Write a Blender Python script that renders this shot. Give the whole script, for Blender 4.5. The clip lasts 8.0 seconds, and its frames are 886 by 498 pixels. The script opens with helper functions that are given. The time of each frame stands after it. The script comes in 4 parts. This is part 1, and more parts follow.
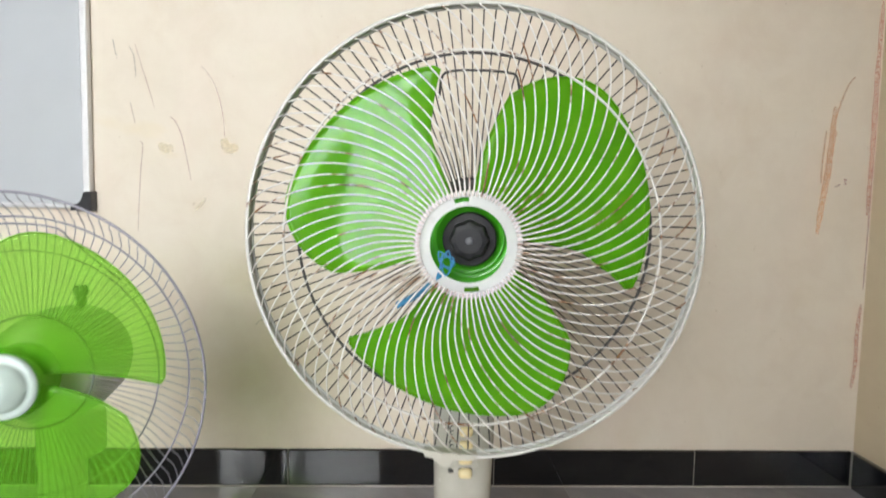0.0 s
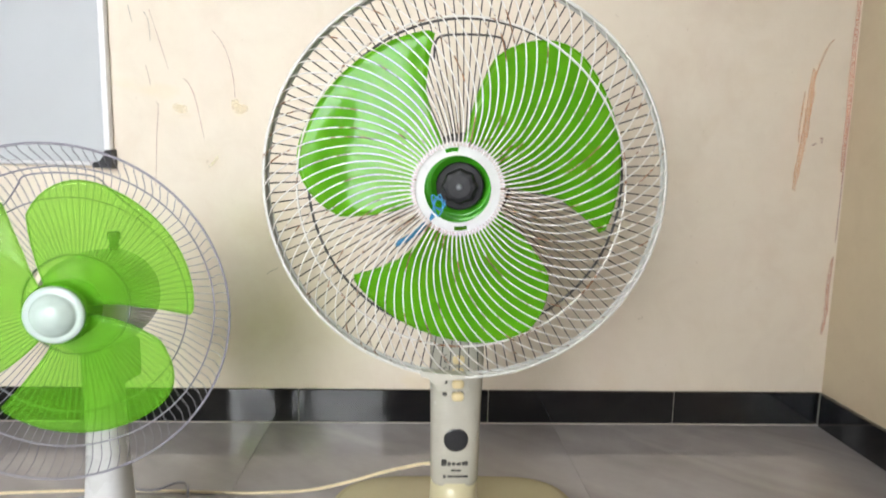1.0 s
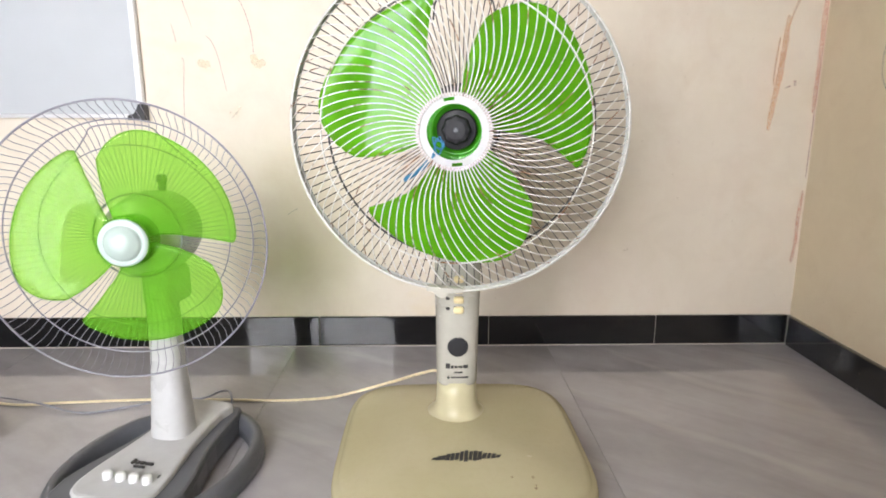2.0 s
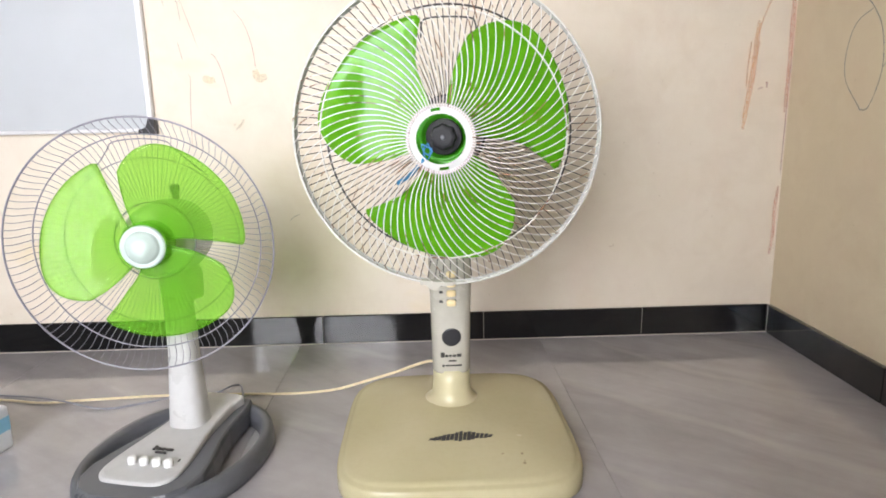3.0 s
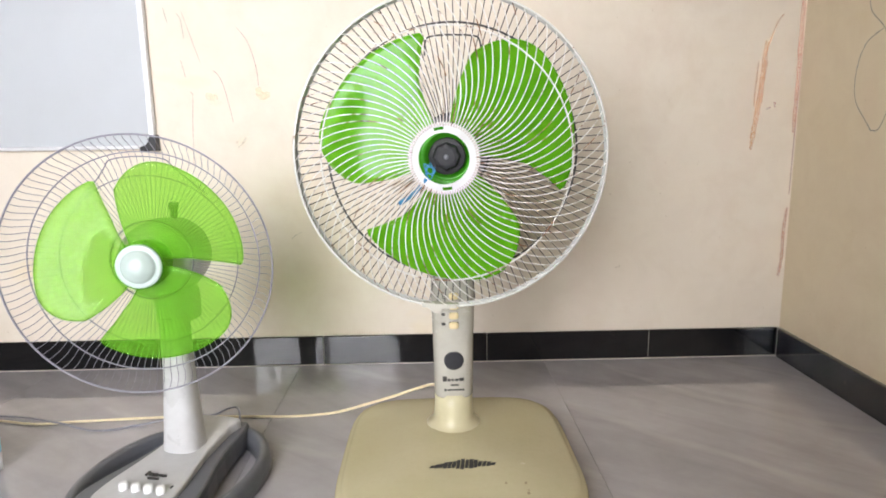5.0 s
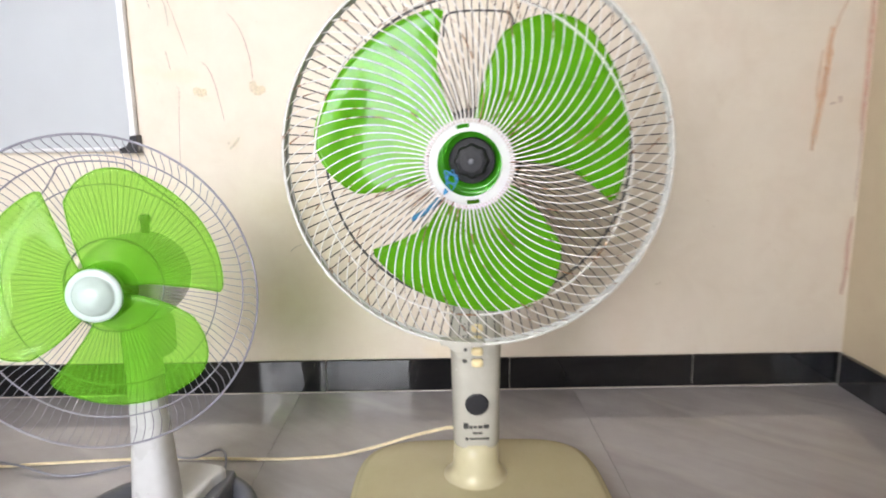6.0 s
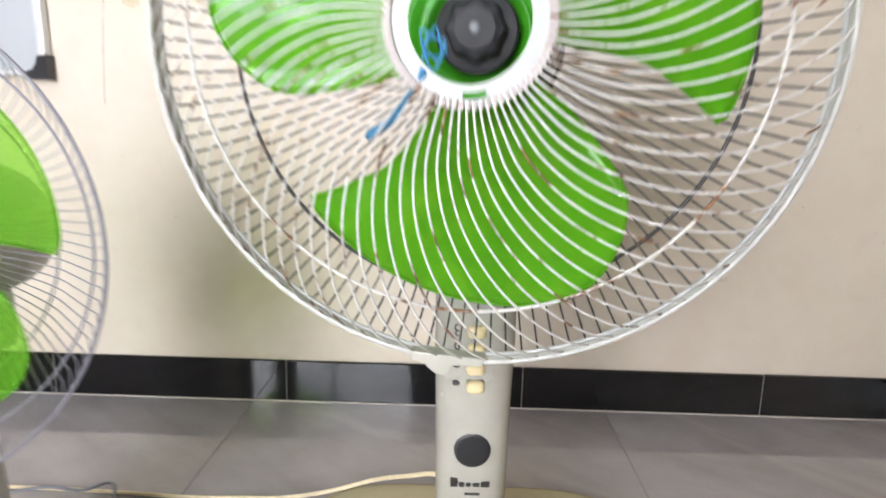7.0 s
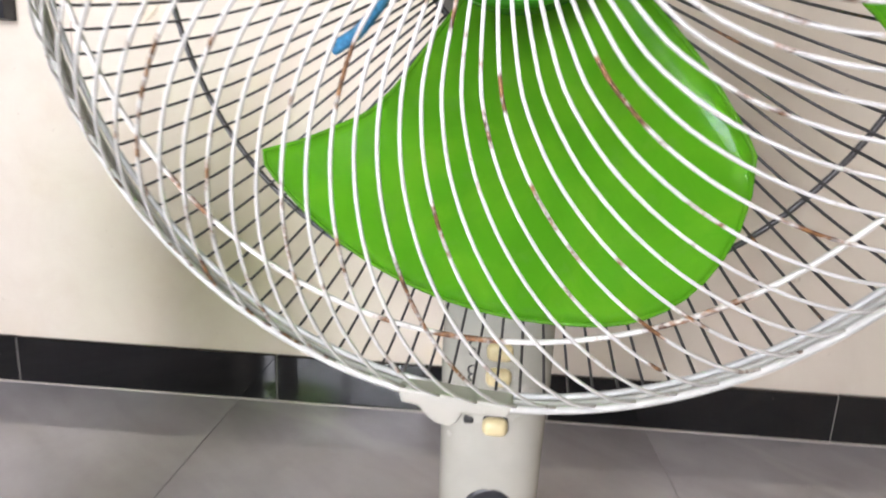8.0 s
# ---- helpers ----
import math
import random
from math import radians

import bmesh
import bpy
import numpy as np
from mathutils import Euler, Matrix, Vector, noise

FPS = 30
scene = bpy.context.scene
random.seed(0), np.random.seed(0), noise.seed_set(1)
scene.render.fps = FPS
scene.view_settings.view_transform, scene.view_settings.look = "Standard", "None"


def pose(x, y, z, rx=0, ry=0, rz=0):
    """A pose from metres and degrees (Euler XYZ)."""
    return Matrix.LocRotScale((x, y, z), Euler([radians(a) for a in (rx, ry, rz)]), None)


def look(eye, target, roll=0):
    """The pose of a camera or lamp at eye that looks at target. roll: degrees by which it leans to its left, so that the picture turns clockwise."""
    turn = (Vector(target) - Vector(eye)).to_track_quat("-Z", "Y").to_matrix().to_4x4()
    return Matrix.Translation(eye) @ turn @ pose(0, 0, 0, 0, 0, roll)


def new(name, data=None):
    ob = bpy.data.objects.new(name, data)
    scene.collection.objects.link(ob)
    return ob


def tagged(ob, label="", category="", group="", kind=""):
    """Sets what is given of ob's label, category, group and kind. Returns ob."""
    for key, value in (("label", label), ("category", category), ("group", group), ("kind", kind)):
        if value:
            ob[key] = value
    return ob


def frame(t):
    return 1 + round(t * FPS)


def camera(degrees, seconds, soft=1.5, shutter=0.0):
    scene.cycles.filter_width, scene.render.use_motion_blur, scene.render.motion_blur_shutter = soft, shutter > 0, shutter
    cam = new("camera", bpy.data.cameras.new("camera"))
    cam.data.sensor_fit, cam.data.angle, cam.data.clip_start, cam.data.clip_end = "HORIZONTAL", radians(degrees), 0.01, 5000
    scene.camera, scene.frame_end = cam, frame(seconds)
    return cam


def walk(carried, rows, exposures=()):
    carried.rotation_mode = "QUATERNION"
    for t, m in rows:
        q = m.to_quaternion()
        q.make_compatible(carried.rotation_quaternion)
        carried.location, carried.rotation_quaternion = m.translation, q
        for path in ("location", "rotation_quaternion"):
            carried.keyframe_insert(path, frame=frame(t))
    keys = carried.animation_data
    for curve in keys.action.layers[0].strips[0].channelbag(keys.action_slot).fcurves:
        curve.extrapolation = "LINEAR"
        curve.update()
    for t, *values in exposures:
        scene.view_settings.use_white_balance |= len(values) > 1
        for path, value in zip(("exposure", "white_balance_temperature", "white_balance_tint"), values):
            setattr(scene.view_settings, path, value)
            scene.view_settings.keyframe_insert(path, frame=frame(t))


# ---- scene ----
cam = camera(71.44, 8.0, soft=1.75, shutter=0.6)
PATH = [
    (0, (-0.8769, -1.1640, 0.5577), (-0.7941, 0.8281, 0.3998), 1.20),
    (0.5, (-0.8747, -1.2017, 0.5455), (-0.8054, 0.7842, 0.3188), 1.48),
    (1, (-0.8695, -1.2485, 0.5425), (-0.7950, 0.7321, 0.2746), 1.18),
    (1.5, (-0.8684, -1.3098, 0.5339), (-0.8179, 0.6542, 0.1598), 0.90),
    (2, (-0.8660, -1.3867, 0.5416), (-0.8141, 0.5657, 0.1111), 0.21),
    (3.5, (-0.8501, -1.4743, 0.5468), (-0.8065, 0.4853, 0.1493), -1.39),
    (4, (-0.8515, -1.4725, 0.5456), (-0.8125, 0.4908, 0.1665), -1.26),
    (4.5, (-0.8505, -1.4677, 0.5459), (-0.8166, 0.4975, 0.1760), -0.75),
    (5.8, (-0.8573, -1.3257, 0.5524), (-0.8232, 0.6432, 0.2027), -1.19),
    (6, (-0.8625, -1.2741, 0.5483), (-0.8597, 0.6932, 0.1883), -0.93),
    (6.5, (-0.8588, -1.1137, 0.5337), (-0.9418, 0.8537, 0.1835), -0.63),
    (6.7, (-0.8524, -1.0504, 0.5119), (-0.9098, 0.9171, 0.1574), 0.04),
    (6.8, (-0.8468, -1.0236, 0.4964), (-0.9024, 0.9416, 0.1287), 0.53),
    (6.9, (-0.8413, -1.0026, 0.4768), (-0.8901, 0.9623, 0.1069), 1.02),
    (7, (-0.8365, -0.9778, 0.4616), (-0.8807, 0.9855, 0.0801), 1.29),
    (7.2, (-0.8326, -0.9368, 0.4418), (-0.8875, 1.0288, 0.0721), 2.09),
    (7.5, (-0.8392, -0.8954, 0.4465), (-0.9726, 1.0565, 0.0256), 2.08),
    (7.7, (-0.8361, -0.8648, 0.4473), (-0.9731, 1.0675, -0.0564), 1.58),
    (8, (-0.8345, -0.8290, 0.4346), (-0.9477, 1.1232, -0.0069), 2.73),
]
EXPOSURES = [(0.0, -0.64, 6500, 5), (0.5, -0.58, 6500, 5), (1.5, -0.35, 6500, 8), (2.2, -0.26, 6450, 10), (4.5, -0.27, 6450, 10), (6.0, -0.34, 6450, 10), (7.0, -0.29, 6300, 10), (7.5, -0.27, 6250, 10), (8.0, -0.26, 6200, 13)]
walk(cam, [(t, look(eye, target, roll)) for t, eye, target, roll in PATH], EXPOSURES)

# ---- world and light ----
world = bpy.data.worlds.new("sky")
scene.world = world
world.use_nodes = True
wn = world.node_tree.nodes
sky = wn.new("ShaderNodeTexSky")
sky.sky_type = 'NISHITA'
sky.sun_disc = False
sky.sun_elevation, sky.sun_rotation = radians(48), radians(200)
world.node_tree.links.new(sky.outputs[0], wn["Background"].inputs[0])
wn["Background"].inputs[1].default_value = 0.10

ROOM_X, ROOM_Y, ROOM_Z = -3.0, -2.1, 2.75      # far side wall, wall behind the walk, ceiling
WALL = 0.008                                   # the plaster lies this far behind the skirting's face
SOUTH_T = 0.45                                 # unseen wall, thickened so the window's jamb dims the right side
WINDOWS = ((-2.08, -1.04, 0.30, 1.75),)     # opening in the wall behind the walk: across, sill, head
LAMP_POWER = (41.0,)

sun = bpy.data.lights.new("sun", 'SUN')
sun.energy, sun.angle, sun.color = 2.0, radians(0.6), (1.0, 0.95, 0.87)
sun_ob = new("sun", sun)
sun_ob.matrix_world = look((2, 6, 7), (0, 0, 0))
for (x0, x1, sill, top), power in zip(WINDOWS, LAMP_POWER):
    lamp = bpy.data.lights.new("window_daylight", 'AREA')
    lamp.shape, lamp.size, lamp.size_y = 'RECTANGLE', x1 - x0 - 0.04, top - sill - 0.04
    lamp.energy, lamp.color = power, (0.985, 0.985, 1.01)
    lamp.spread = radians(118)
    lo = new("window_daylight", lamp)
    c = Vector(((x0 + x1) / 2, ROOM_Y - SOUTH_T - 0.02, (sill + top) / 2))
    lo.matrix_world = look(c, c + Vector((0.20, 1, -0.06)))


# ---- materials ----
def material(name):
    m = bpy.data.materials.new(name)
    m.use_nodes = True
    return m, m.node_tree, m.node_tree.nodes["Principled BSDF"]


def coords(nt, scale=(1, 1, 1), rotation=(0, 0, 0), source="Object"):
    tc = nt.nodes.new("ShaderNodeTexCoord")
    mp = nt.nodes.new("ShaderNodeMapping")
    mp.inputs["Scale"].default_value = scale
    mp.inputs["Rotation"].default_value = rotation
    nt.links.new(tc.outputs[source], mp.inputs[0])
    return mp.outputs[0]


def noise_tex(nt, vec, scale, detail=4, rough=0.55, distortion=0.0):
    n = nt.nodes.new("ShaderNodeTexNoise")
    n.inputs["Scale"].default_value = scale
    n.inputs["Detail"].default_value = detail
    n.inputs["Roughness"].default_value = rough
    n.inputs["Distortion"].default_value = distortion
    nt.links.new(vec, n.inputs["Vector"])
    return n.outputs["Fac"]


def ramp(nt, fac, stops):
    r = nt.nodes.new("ShaderNodeValToRGB")
    e = r.color_ramp.elements
    while len(e) < len(stops):
        e.new(0.5)
    for s, (p, c) in zip(e, stops):
        s.position = p
        s.color = (*c, 1) if len(c) == 3 else c
    nt.links.new(fac, r.inputs[0])
    return r.outputs[0]


def grey(v):
    return (v, v, v)


def mixed(nt, fac, a, b, mode='MIX'):
    m = nt.nodes.new("ShaderNodeMix")
    m.data_type, m.blend_type = 'RGBA', mode
    for sock, v in ((m.inputs[0], fac), (m.inputs[6], a), (m.inputs[7], b)):
        if isinstance(v, (int, float)):
            sock.default_value = v
        elif isinstance(v, tuple):
            sock.default_value = (*v, 1)
        else:
            nt.links.new(v, sock)
    return m.outputs[2]


def bump(nt, b, height, strength, distance=0.001):
    n = nt.nodes.new("ShaderNodeBump")
    n.inputs["Strength"].default_value = strength
    n.inputs["Distance"].default_value = distance
    nt.links.new(height, n.inputs["Height"])
    nt.links.new(n.outputs[0], b.inputs["Normal"])


def plastic(name, colour, rough, dirt=(0.25, 0.22, 0.16), dirt_amount=0.35, fine=60.0, spots=0.0):
    """Moulded plastic: slight mottling, grime in soft patches, uneven gloss."""
    m, nt, b = material(name)
    v = coords(nt)
    big = noise_tex(nt, v, 9.0, 5)
    small = noise_tex(nt, v, fine, 4)
    f = ramp(nt, big, [(0.45, grey(0.0)), (0.75, grey(dirt_amount))])
    c = mixed(nt, f, colour, tuple(x * (0.7 + 0.6 * d) for x, d in zip(colour, dirt)))
    c = mixed(nt, 0.25, c, ramp(nt, small, [(0.3, tuple(x * 0.8 for x in colour)), (0.7, tuple(min(1, x * 1.1) for x in colour))]))
    if spots:
        sp = noise_tex(nt, v, 45.0, 2, 0.4)
        c = mixed(nt, ramp(nt, sp, [(0.72, grey(0.0)), (0.76, grey(spots))]), c, (0.09, 0.06, 0.03))
    nt.links.new(c, b.inputs["Base Color"])
    nt.links.new(ramp(nt, big, [(0.3, grey(rough * 0.8)), (0.8, grey(min(1, rough * 1.4)))]), b.inputs["Roughness"])
    bump(nt, b, small, 0.06, 0.0004)
    return m


def aged_cream():
    """Sun-yellowed moulded plastic, faintly cloudy, with a soft sheen."""
    m, nt, b = material("aged_cream_yellow_plastic")
    v = coords(nt)
    cloud = noise_tex(nt, v, 5.0, 3, 0.5)
    fine = noise_tex(nt, v, 120.0, 3)
    c = ramp(nt, cloud, [(0.25, (0.455, 0.41, 0.245)), (0.75, (0.53, 0.485, 0.315))])
    c = mixed(nt, ramp(nt, fine, [(0.45, grey(0.0)), (0.8, grey(0.2))]), c, (0.42, 0.36, 0.22))
    nt.links.new(c, b.inputs["Base Color"])
    nt.links.new(ramp(nt, cloud, [(0.3, grey(0.20)), (0.8, grey(0.30))]), b.inputs["Roughness"])
    bump(nt, b, noise_tex(nt, v, 40.0, 2), 0.04, 0.0006)
    return m


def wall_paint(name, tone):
    """Old cream emulsion, blotched and smudged; tone tints the coat and carries the side wall's shade."""
    m, nt, b = material(name)
    v = coords(nt, source="Object")
    big = noise_tex(nt, v, 1.3, 5, 0.6)
    mid = noise_tex(nt, v, 6.0, 6, 0.6, 0.4)
    fine = noise_tex(nt, v, 140.0, 4)
    c = ramp(nt, big, [(0.3, (0.70, 0.63, 0.52)), (0.55, (0.74, 0.68, 0.58)), (0.8, (0.76, 0.71, 0.62))])
    stain = ramp(nt, mid, [(0.56, grey(0.0)), (0.78, grey(0.35))])
    c = mixed(nt, stain, c, (0.62, 0.51, 0.36))
    yellow = noise_tex(nt, coords(nt, (1.0, 1.0, 2.2)), 3.1, 3, 0.5)
    c = mixed(nt, ramp(nt, yellow, [(0.66, grey(0.0)), (0.76, grey(0.35))]), c, (0.74, 0.60, 0.30))
    blot = noise_tex(nt, v, 11.0, 7, 0.7, 0.6)
    c = mixed(nt, ramp(nt, blot, [(0.42, grey(0.0)), (0.72, grey(0.30))]), c, (0.60, 0.52, 0.42))
    pink = noise_tex(nt, coords(nt, (1.3, 1.3, 0.8)), 4.3, 5, 0.6)
    c = mixed(nt, ramp(nt, pink, [(0.5, grey(0.0)), (0.75, grey(0.4))]), c, (0.72, 0.60, 0.52))
    speck = noise_tex(nt, v, 75.0, 3, 0.5)
    c = mixed(nt, ramp(nt, speck, [(0.73, grey(0.0)), (0.80, grey(0.45))]), c, (0.42, 0.34, 0.25))
    grime = noise_tex(nt, coords(nt, (1.0, 1.0, 1.0)), 2.4, 7, 0.68)
    c = mixed(nt, ramp(nt, grime, [(0.50, grey(0.0)), (0.78, grey(0.45))]), c, (0.58, 0.47, 0.37))
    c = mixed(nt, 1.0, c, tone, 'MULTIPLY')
    nt.links.new(c, b.inputs["Base Color"])
    b.inputs["Roughness"].default_value = 0.62
    b.inputs["Specular IOR Level"].default_value = 0.3
    bump(nt, b, noise_tex(nt, v, 35.0, 6, 0.6), 0.18, 0.002)
    return m


def tile_floor():
    m, nt, b = material("grey_marble_tile")
    info = nt.nodes.new("ShaderNodeObjectInfo")
    v = coords(nt, (1.0, 1.0, 1.0), (0, 0, radians(38)), "Object")
    add = nt.nodes.new("ShaderNodeVectorMath")
    add.operation = 'ADD'
    nt.links.new(v, add.inputs[0])
    mul = nt.nodes.new("ShaderNodeVectorMath")
    mul.operation = 'SCALE'
    mul.inputs[0].default_value = (7.0, 3.0, 5.0)
    nt.links.new(info.outputs["Random"], mul.inputs["Scale"])
    nt.links.new(mul.outputs[0], add.inputs[1])
    st = nt.nodes.new("ShaderNodeMapping")
    st.inputs["Scale"].default_value = (1.3, 5.5, 1.0)
    nt.links.new(add.outputs[0], st.inputs[0])
    streak = noise_tex(nt, st.outputs[0], 2.0, 6, 0.55, 0.5)
    cloud = noise_tex(nt, add.outputs[0], 7.0, 5, 0.6, 0.3)
    c = ramp(nt, streak, [(0.28, (0.285, 0.270, 0.288)), (0.5, (0.375, 0.358, 0.380)), (0.62, (0.415, 0.398, 0.422)), (0.75, (0.495, 0.478, 0.505))])
    c = mixed(nt, 0.3, c, ramp(nt, cloud, [(0.3, (0.23, 0.215, 0.222)), (0.7, (0.47, 0.460, 0.480))]))
    vein = nt.nodes.new("ShaderNodeTexWave")
    vein.wave_type, vein.bands_direction = 'BANDS', 'Y'
    vein.inputs["Scale"].default_value = 1.1
    vein.inputs["Distortion"].default_value = 7.0
    vein.inputs["Detail"].default_value = 4
    nt.links.new(add.outputs[0], vein.inputs["Vector"])
    c = mixed(nt, ramp(nt, vein.outputs["Fac"], [(0.965, grey(0.0)), (1.0, grey(0.16))]), c, (0.55, 0.53, 0.50))
    nt.links.new(c, b.inputs["Base Color"])
    nt.links.new(ramp(nt, cloud, [(0.3, grey(0.035)), (0.75, grey(0.09))]), b.inputs["Roughness"])
    b.inputs["Specular IOR Level"].default_value = 1.0
    bump(nt, b, noise_tex(nt, v, 5.0, 2), 0.02, 0.002)
    return m


def skirting_glaze():
    m, nt, b = material("black_skirting_glaze")
    v = coords(nt)
    big = noise_tex(nt, v, 6.0, 5)
    spot = noise_tex(nt, v, 120.0, 2, 0.4)
    c = ramp(nt, big, [(0.35, (0.0025, 0.003, 0.004)), (0.75, (0.007, 0.007, 0.008))])
    c = mixed(nt, ramp(nt, spot, [(0.74, grey(0.0)), (0.78, grey(0.5))]), c, (0.22, 0.19, 0.15))
    nt.links.new(c, b.inputs["Base Color"])
    nt.links.new(ramp(nt, big, [(0.3, grey(0.03)), (0.8, grey(0.07))]), b.inputs["Roughness"])
    b.inputs["Specular IOR Level"].default_value = 0.8
    bump(nt, b, noise_tex(nt, v, 9.0, 3), 0.05, 0.002)
    return m


def coated_wire(name, colour, rust=0.0, rough=0.35):
    m, nt, b = material(name)
    v = coords(nt, source="Object")
    info = nt.nodes.new("ShaderNodeObjectInfo")
    sc = nt.nodes.new("ShaderNodeVectorMath")
    sc.operation = 'SCALE'
    sc.inputs[0].default_value = (3.0, 5.0, 2.0)
    nt.links.new(info.outputs["Random"], sc.inputs["Scale"])
    add = nt.nodes.new("ShaderNodeVectorMath")
    add.operation = 'ADD'
    nt.links.new(v, add.inputs[0])
    nt.links.new(sc.outputs[0], add.inputs[1])
    fine = noise_tex(nt, add.outputs[0], 160.0, 3)
    c = ramp(nt, fine, [(0.3, tuple(x * 0.86 for x in colour)), (0.7, colour)])
    if rust:
        spot = noise_tex(nt, add.outputs[0], 32.0, 5, 0.65)
        more = nt.nodes.new("ShaderNodeMath")
        more.operation = 'MULTIPLY_ADD'
        more.inputs[1].default_value = 0.09
        nt.links.new(info.outputs["Random"], more.inputs[0])
        nt.links.new(spot, more.inputs[2])
        spot = more.outputs[0]
        f = ramp(nt, spot, [(0.72 - 0.12 * rust, grey(0.0)), (0.77 - 0.10 * rust, grey(1.0))])
        tone = ramp(nt, noise_tex(nt, add.outputs[0], 300.0, 2), [(0.35, (0.10, 0.045, 0.02)), (0.7, (0.38, 0.18, 0.07))])
        c = mixed(nt, f, c, tone)
    nt.links.new(c, b.inputs["Base Color"])
    b.inputs["Roughness"].default_value = rough
    bump(nt, b, fine, 0.2, 0.0004)
    return m


def blade_plastic(name, colour, through_colour, share, clear=0.0, wave=0.08, clear_colour=(0.55, 0.92, 0.28), mottle=0.6):
    """Glossy tinted plastic that lets some light through."""
    m, nt, b = material(name)
    v = coords(nt)
    big = noise_tex(nt, v, 14.0, 5, 0.6)
    fine = noise_tex(nt, v, 90.0, 4)
    c = ramp(nt, big, [(0.3, tuple(x * 0.85 for x in colour)), (0.7, tuple(min(1, x * 1.08) for x in colour))])
    # pale blotches in the colour stand in for window reflections and see-through
    pale = noise_tex(nt, coords(nt, (1.0, 1.0, 1.0)), 26.0, 5, 0.65, 1.2)
    c = mixed(nt, ramp(nt, pale, [(0.46, grey(0.0)), (0.72, grey(mottle))]), c, tuple(min(1, x * f) for x, f in zip(colour, (2.2, 1.35, 2.0))))
    flow = noise_tex(nt, coords(nt, (3.0, 1.0, 14.0), (0.0, 0.5, 0.0)), 6.0, 4, 0.6, 0.7)
    c = mixed(nt, ramp(nt, flow, [(0.50, grey(0.0)), (0.72, grey(0.35))]), c, tuple(min(1, x * f) for x, f in zip(colour, (1.9, 1.30, 1.8))))
    dust = ramp(nt, fine, [(0.58, grey(0.0)), (0.8, grey(0.22))])
    c = mixed(nt, dust, c, (0.33, 0.44, 0.14))
    nt.links.new(c, b.inputs["Base Color"])
    nt.links.new(ramp(nt, big, [(0.3, grey(0.03)), (0.5, grey(0.06)), (0.75, grey(0.16))]), b.inputs["Roughness"])
    b.inputs["Specular IOR Level"].default_value = 0.55
    bump(nt, b, noise_tex(nt, v, 12.0, 2, 0.4, 0.6), wave, 0.004)
    tr = nt.nodes.new("ShaderNodeBsdfTranslucent")
    tr.inputs[0].default_value = (*through_colour, 1)
    mx = nt.nodes.new("ShaderNodeMixShader")
    mx.inputs[0].default_value = share
    nt.links.new(b.outputs[0], mx.inputs[1])
    nt.links.new(tr.outputs[0], mx.inputs[2])
    last = mx
    if clear:
        tp = nt.nodes.new("ShaderNodeBsdfTransparent")
        tp.inputs[0].default_value = (*clear_colour, 1)
        last = nt.nodes.new("ShaderNodeMixShader")
        last.inputs[0].default_value = clear
        nt.links.new(mx.outputs[0], last.inputs[1])
        nt.links.new(tp.outputs[0], last.inputs[2])
    nt.links.new(last.outputs[0], nt.nodes["Material Output"].inputs[0])
    return m


def crayon(name, colour, cover):
    """Wax crayon rubbed on plaster: broken by the wall's grain."""
    m, nt, b = material(name)
    v = coords(nt)
    grain = noise_tex(nt, v, 700.0, 3, 0.6)
    b.inputs["Base Color"].default_value = (*colour, 1)
    b.inputs["Roughness"].default_value = 0.7
    tp = nt.nodes.new("ShaderNodeBsdfTransparent")
    mx = nt.nodes.new("ShaderNodeMixShader")
    nt.links.new(ramp(nt, grain, [(0.46, grey(cover)), (0.58, grey(cover * 0.2))]), mx.inputs[0])
    nt.links.new(tp.outputs[0], mx.inputs[1])
    nt.links.new(b.outputs[0], mx.inputs[2])
    nt.links.new(mx.outputs[0], nt.nodes["Material Output"].inputs[0])
    return m


def simple(name, colour, rough=0.5, metal=0.0, var=0.12, scale=40.0):
    m, nt, b = material(name)
    v = coords(nt)
    n = noise_tex(nt, v, scale, 4)
    nt.links.new(ramp(nt, n, [(0.3, tuple(x * (1 - var) for x in colour)), (0.7, tuple(min(1, x * (1 + var)) for x in colour))]), b.inputs["Base Color"])
    b.inputs["Roughness"].default_value = rough
    b.inputs["Metallic"].default_value = metal
    bump(nt, b, n, 0.05, 0.0005)
    return m


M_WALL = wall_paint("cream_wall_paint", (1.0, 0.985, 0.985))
# same cream coat, with the side wall's dimmer, warmer light multiplied into it
M_WALL_SHADED = wall_paint("shade_tinted_cream_wall", (0.91, 0.86, 0.74))
# out-of-view ceiling and walls: brown picked to cut and warm the bounce
M_CEILING = simple("brown_unseen_ceiling", (0.28, 0.21, 0.13), 0.8, var=0.1, scale=3)
M_BACK = simple("brown_unseen_wall", (0.25, 0.20, 0.14), 0.75, var=0.08, scale=4)
M_FLOOR = tile_floor()
M_GROUT = simple("grey_grout", (0.36, 0.35, 0.34), 0.9)
M_SKIRT = skirting_glaze()
M_SKIRT_GROUT = simple("pale_skirting_grout", (0.22, 0.205, 0.185), 0.9)
M_FILLET = simple("pale_pinkish_fillet_grout", (0.50, 0.46, 0.42), 0.9)
M_WIRE = coated_wire("white_coated_wire", (0.79, 0.76, 0.73), 0.92, 0.45)
M_WIRE_RUSTY = coated_wire("rusty_ring_wire", (0.74, 0.71, 0.67), 0.85, 0.6)
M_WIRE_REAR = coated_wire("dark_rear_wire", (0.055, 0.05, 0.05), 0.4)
M_RIM = coated_wire("grey_white_rim", (0.62, 0.61, 0.575), 0.45, 0.6)
M_WIRE_SMALL = coated_wire("blue_grey_wire", (0.22, 0.21, 0.255), 0.0, 0.3)
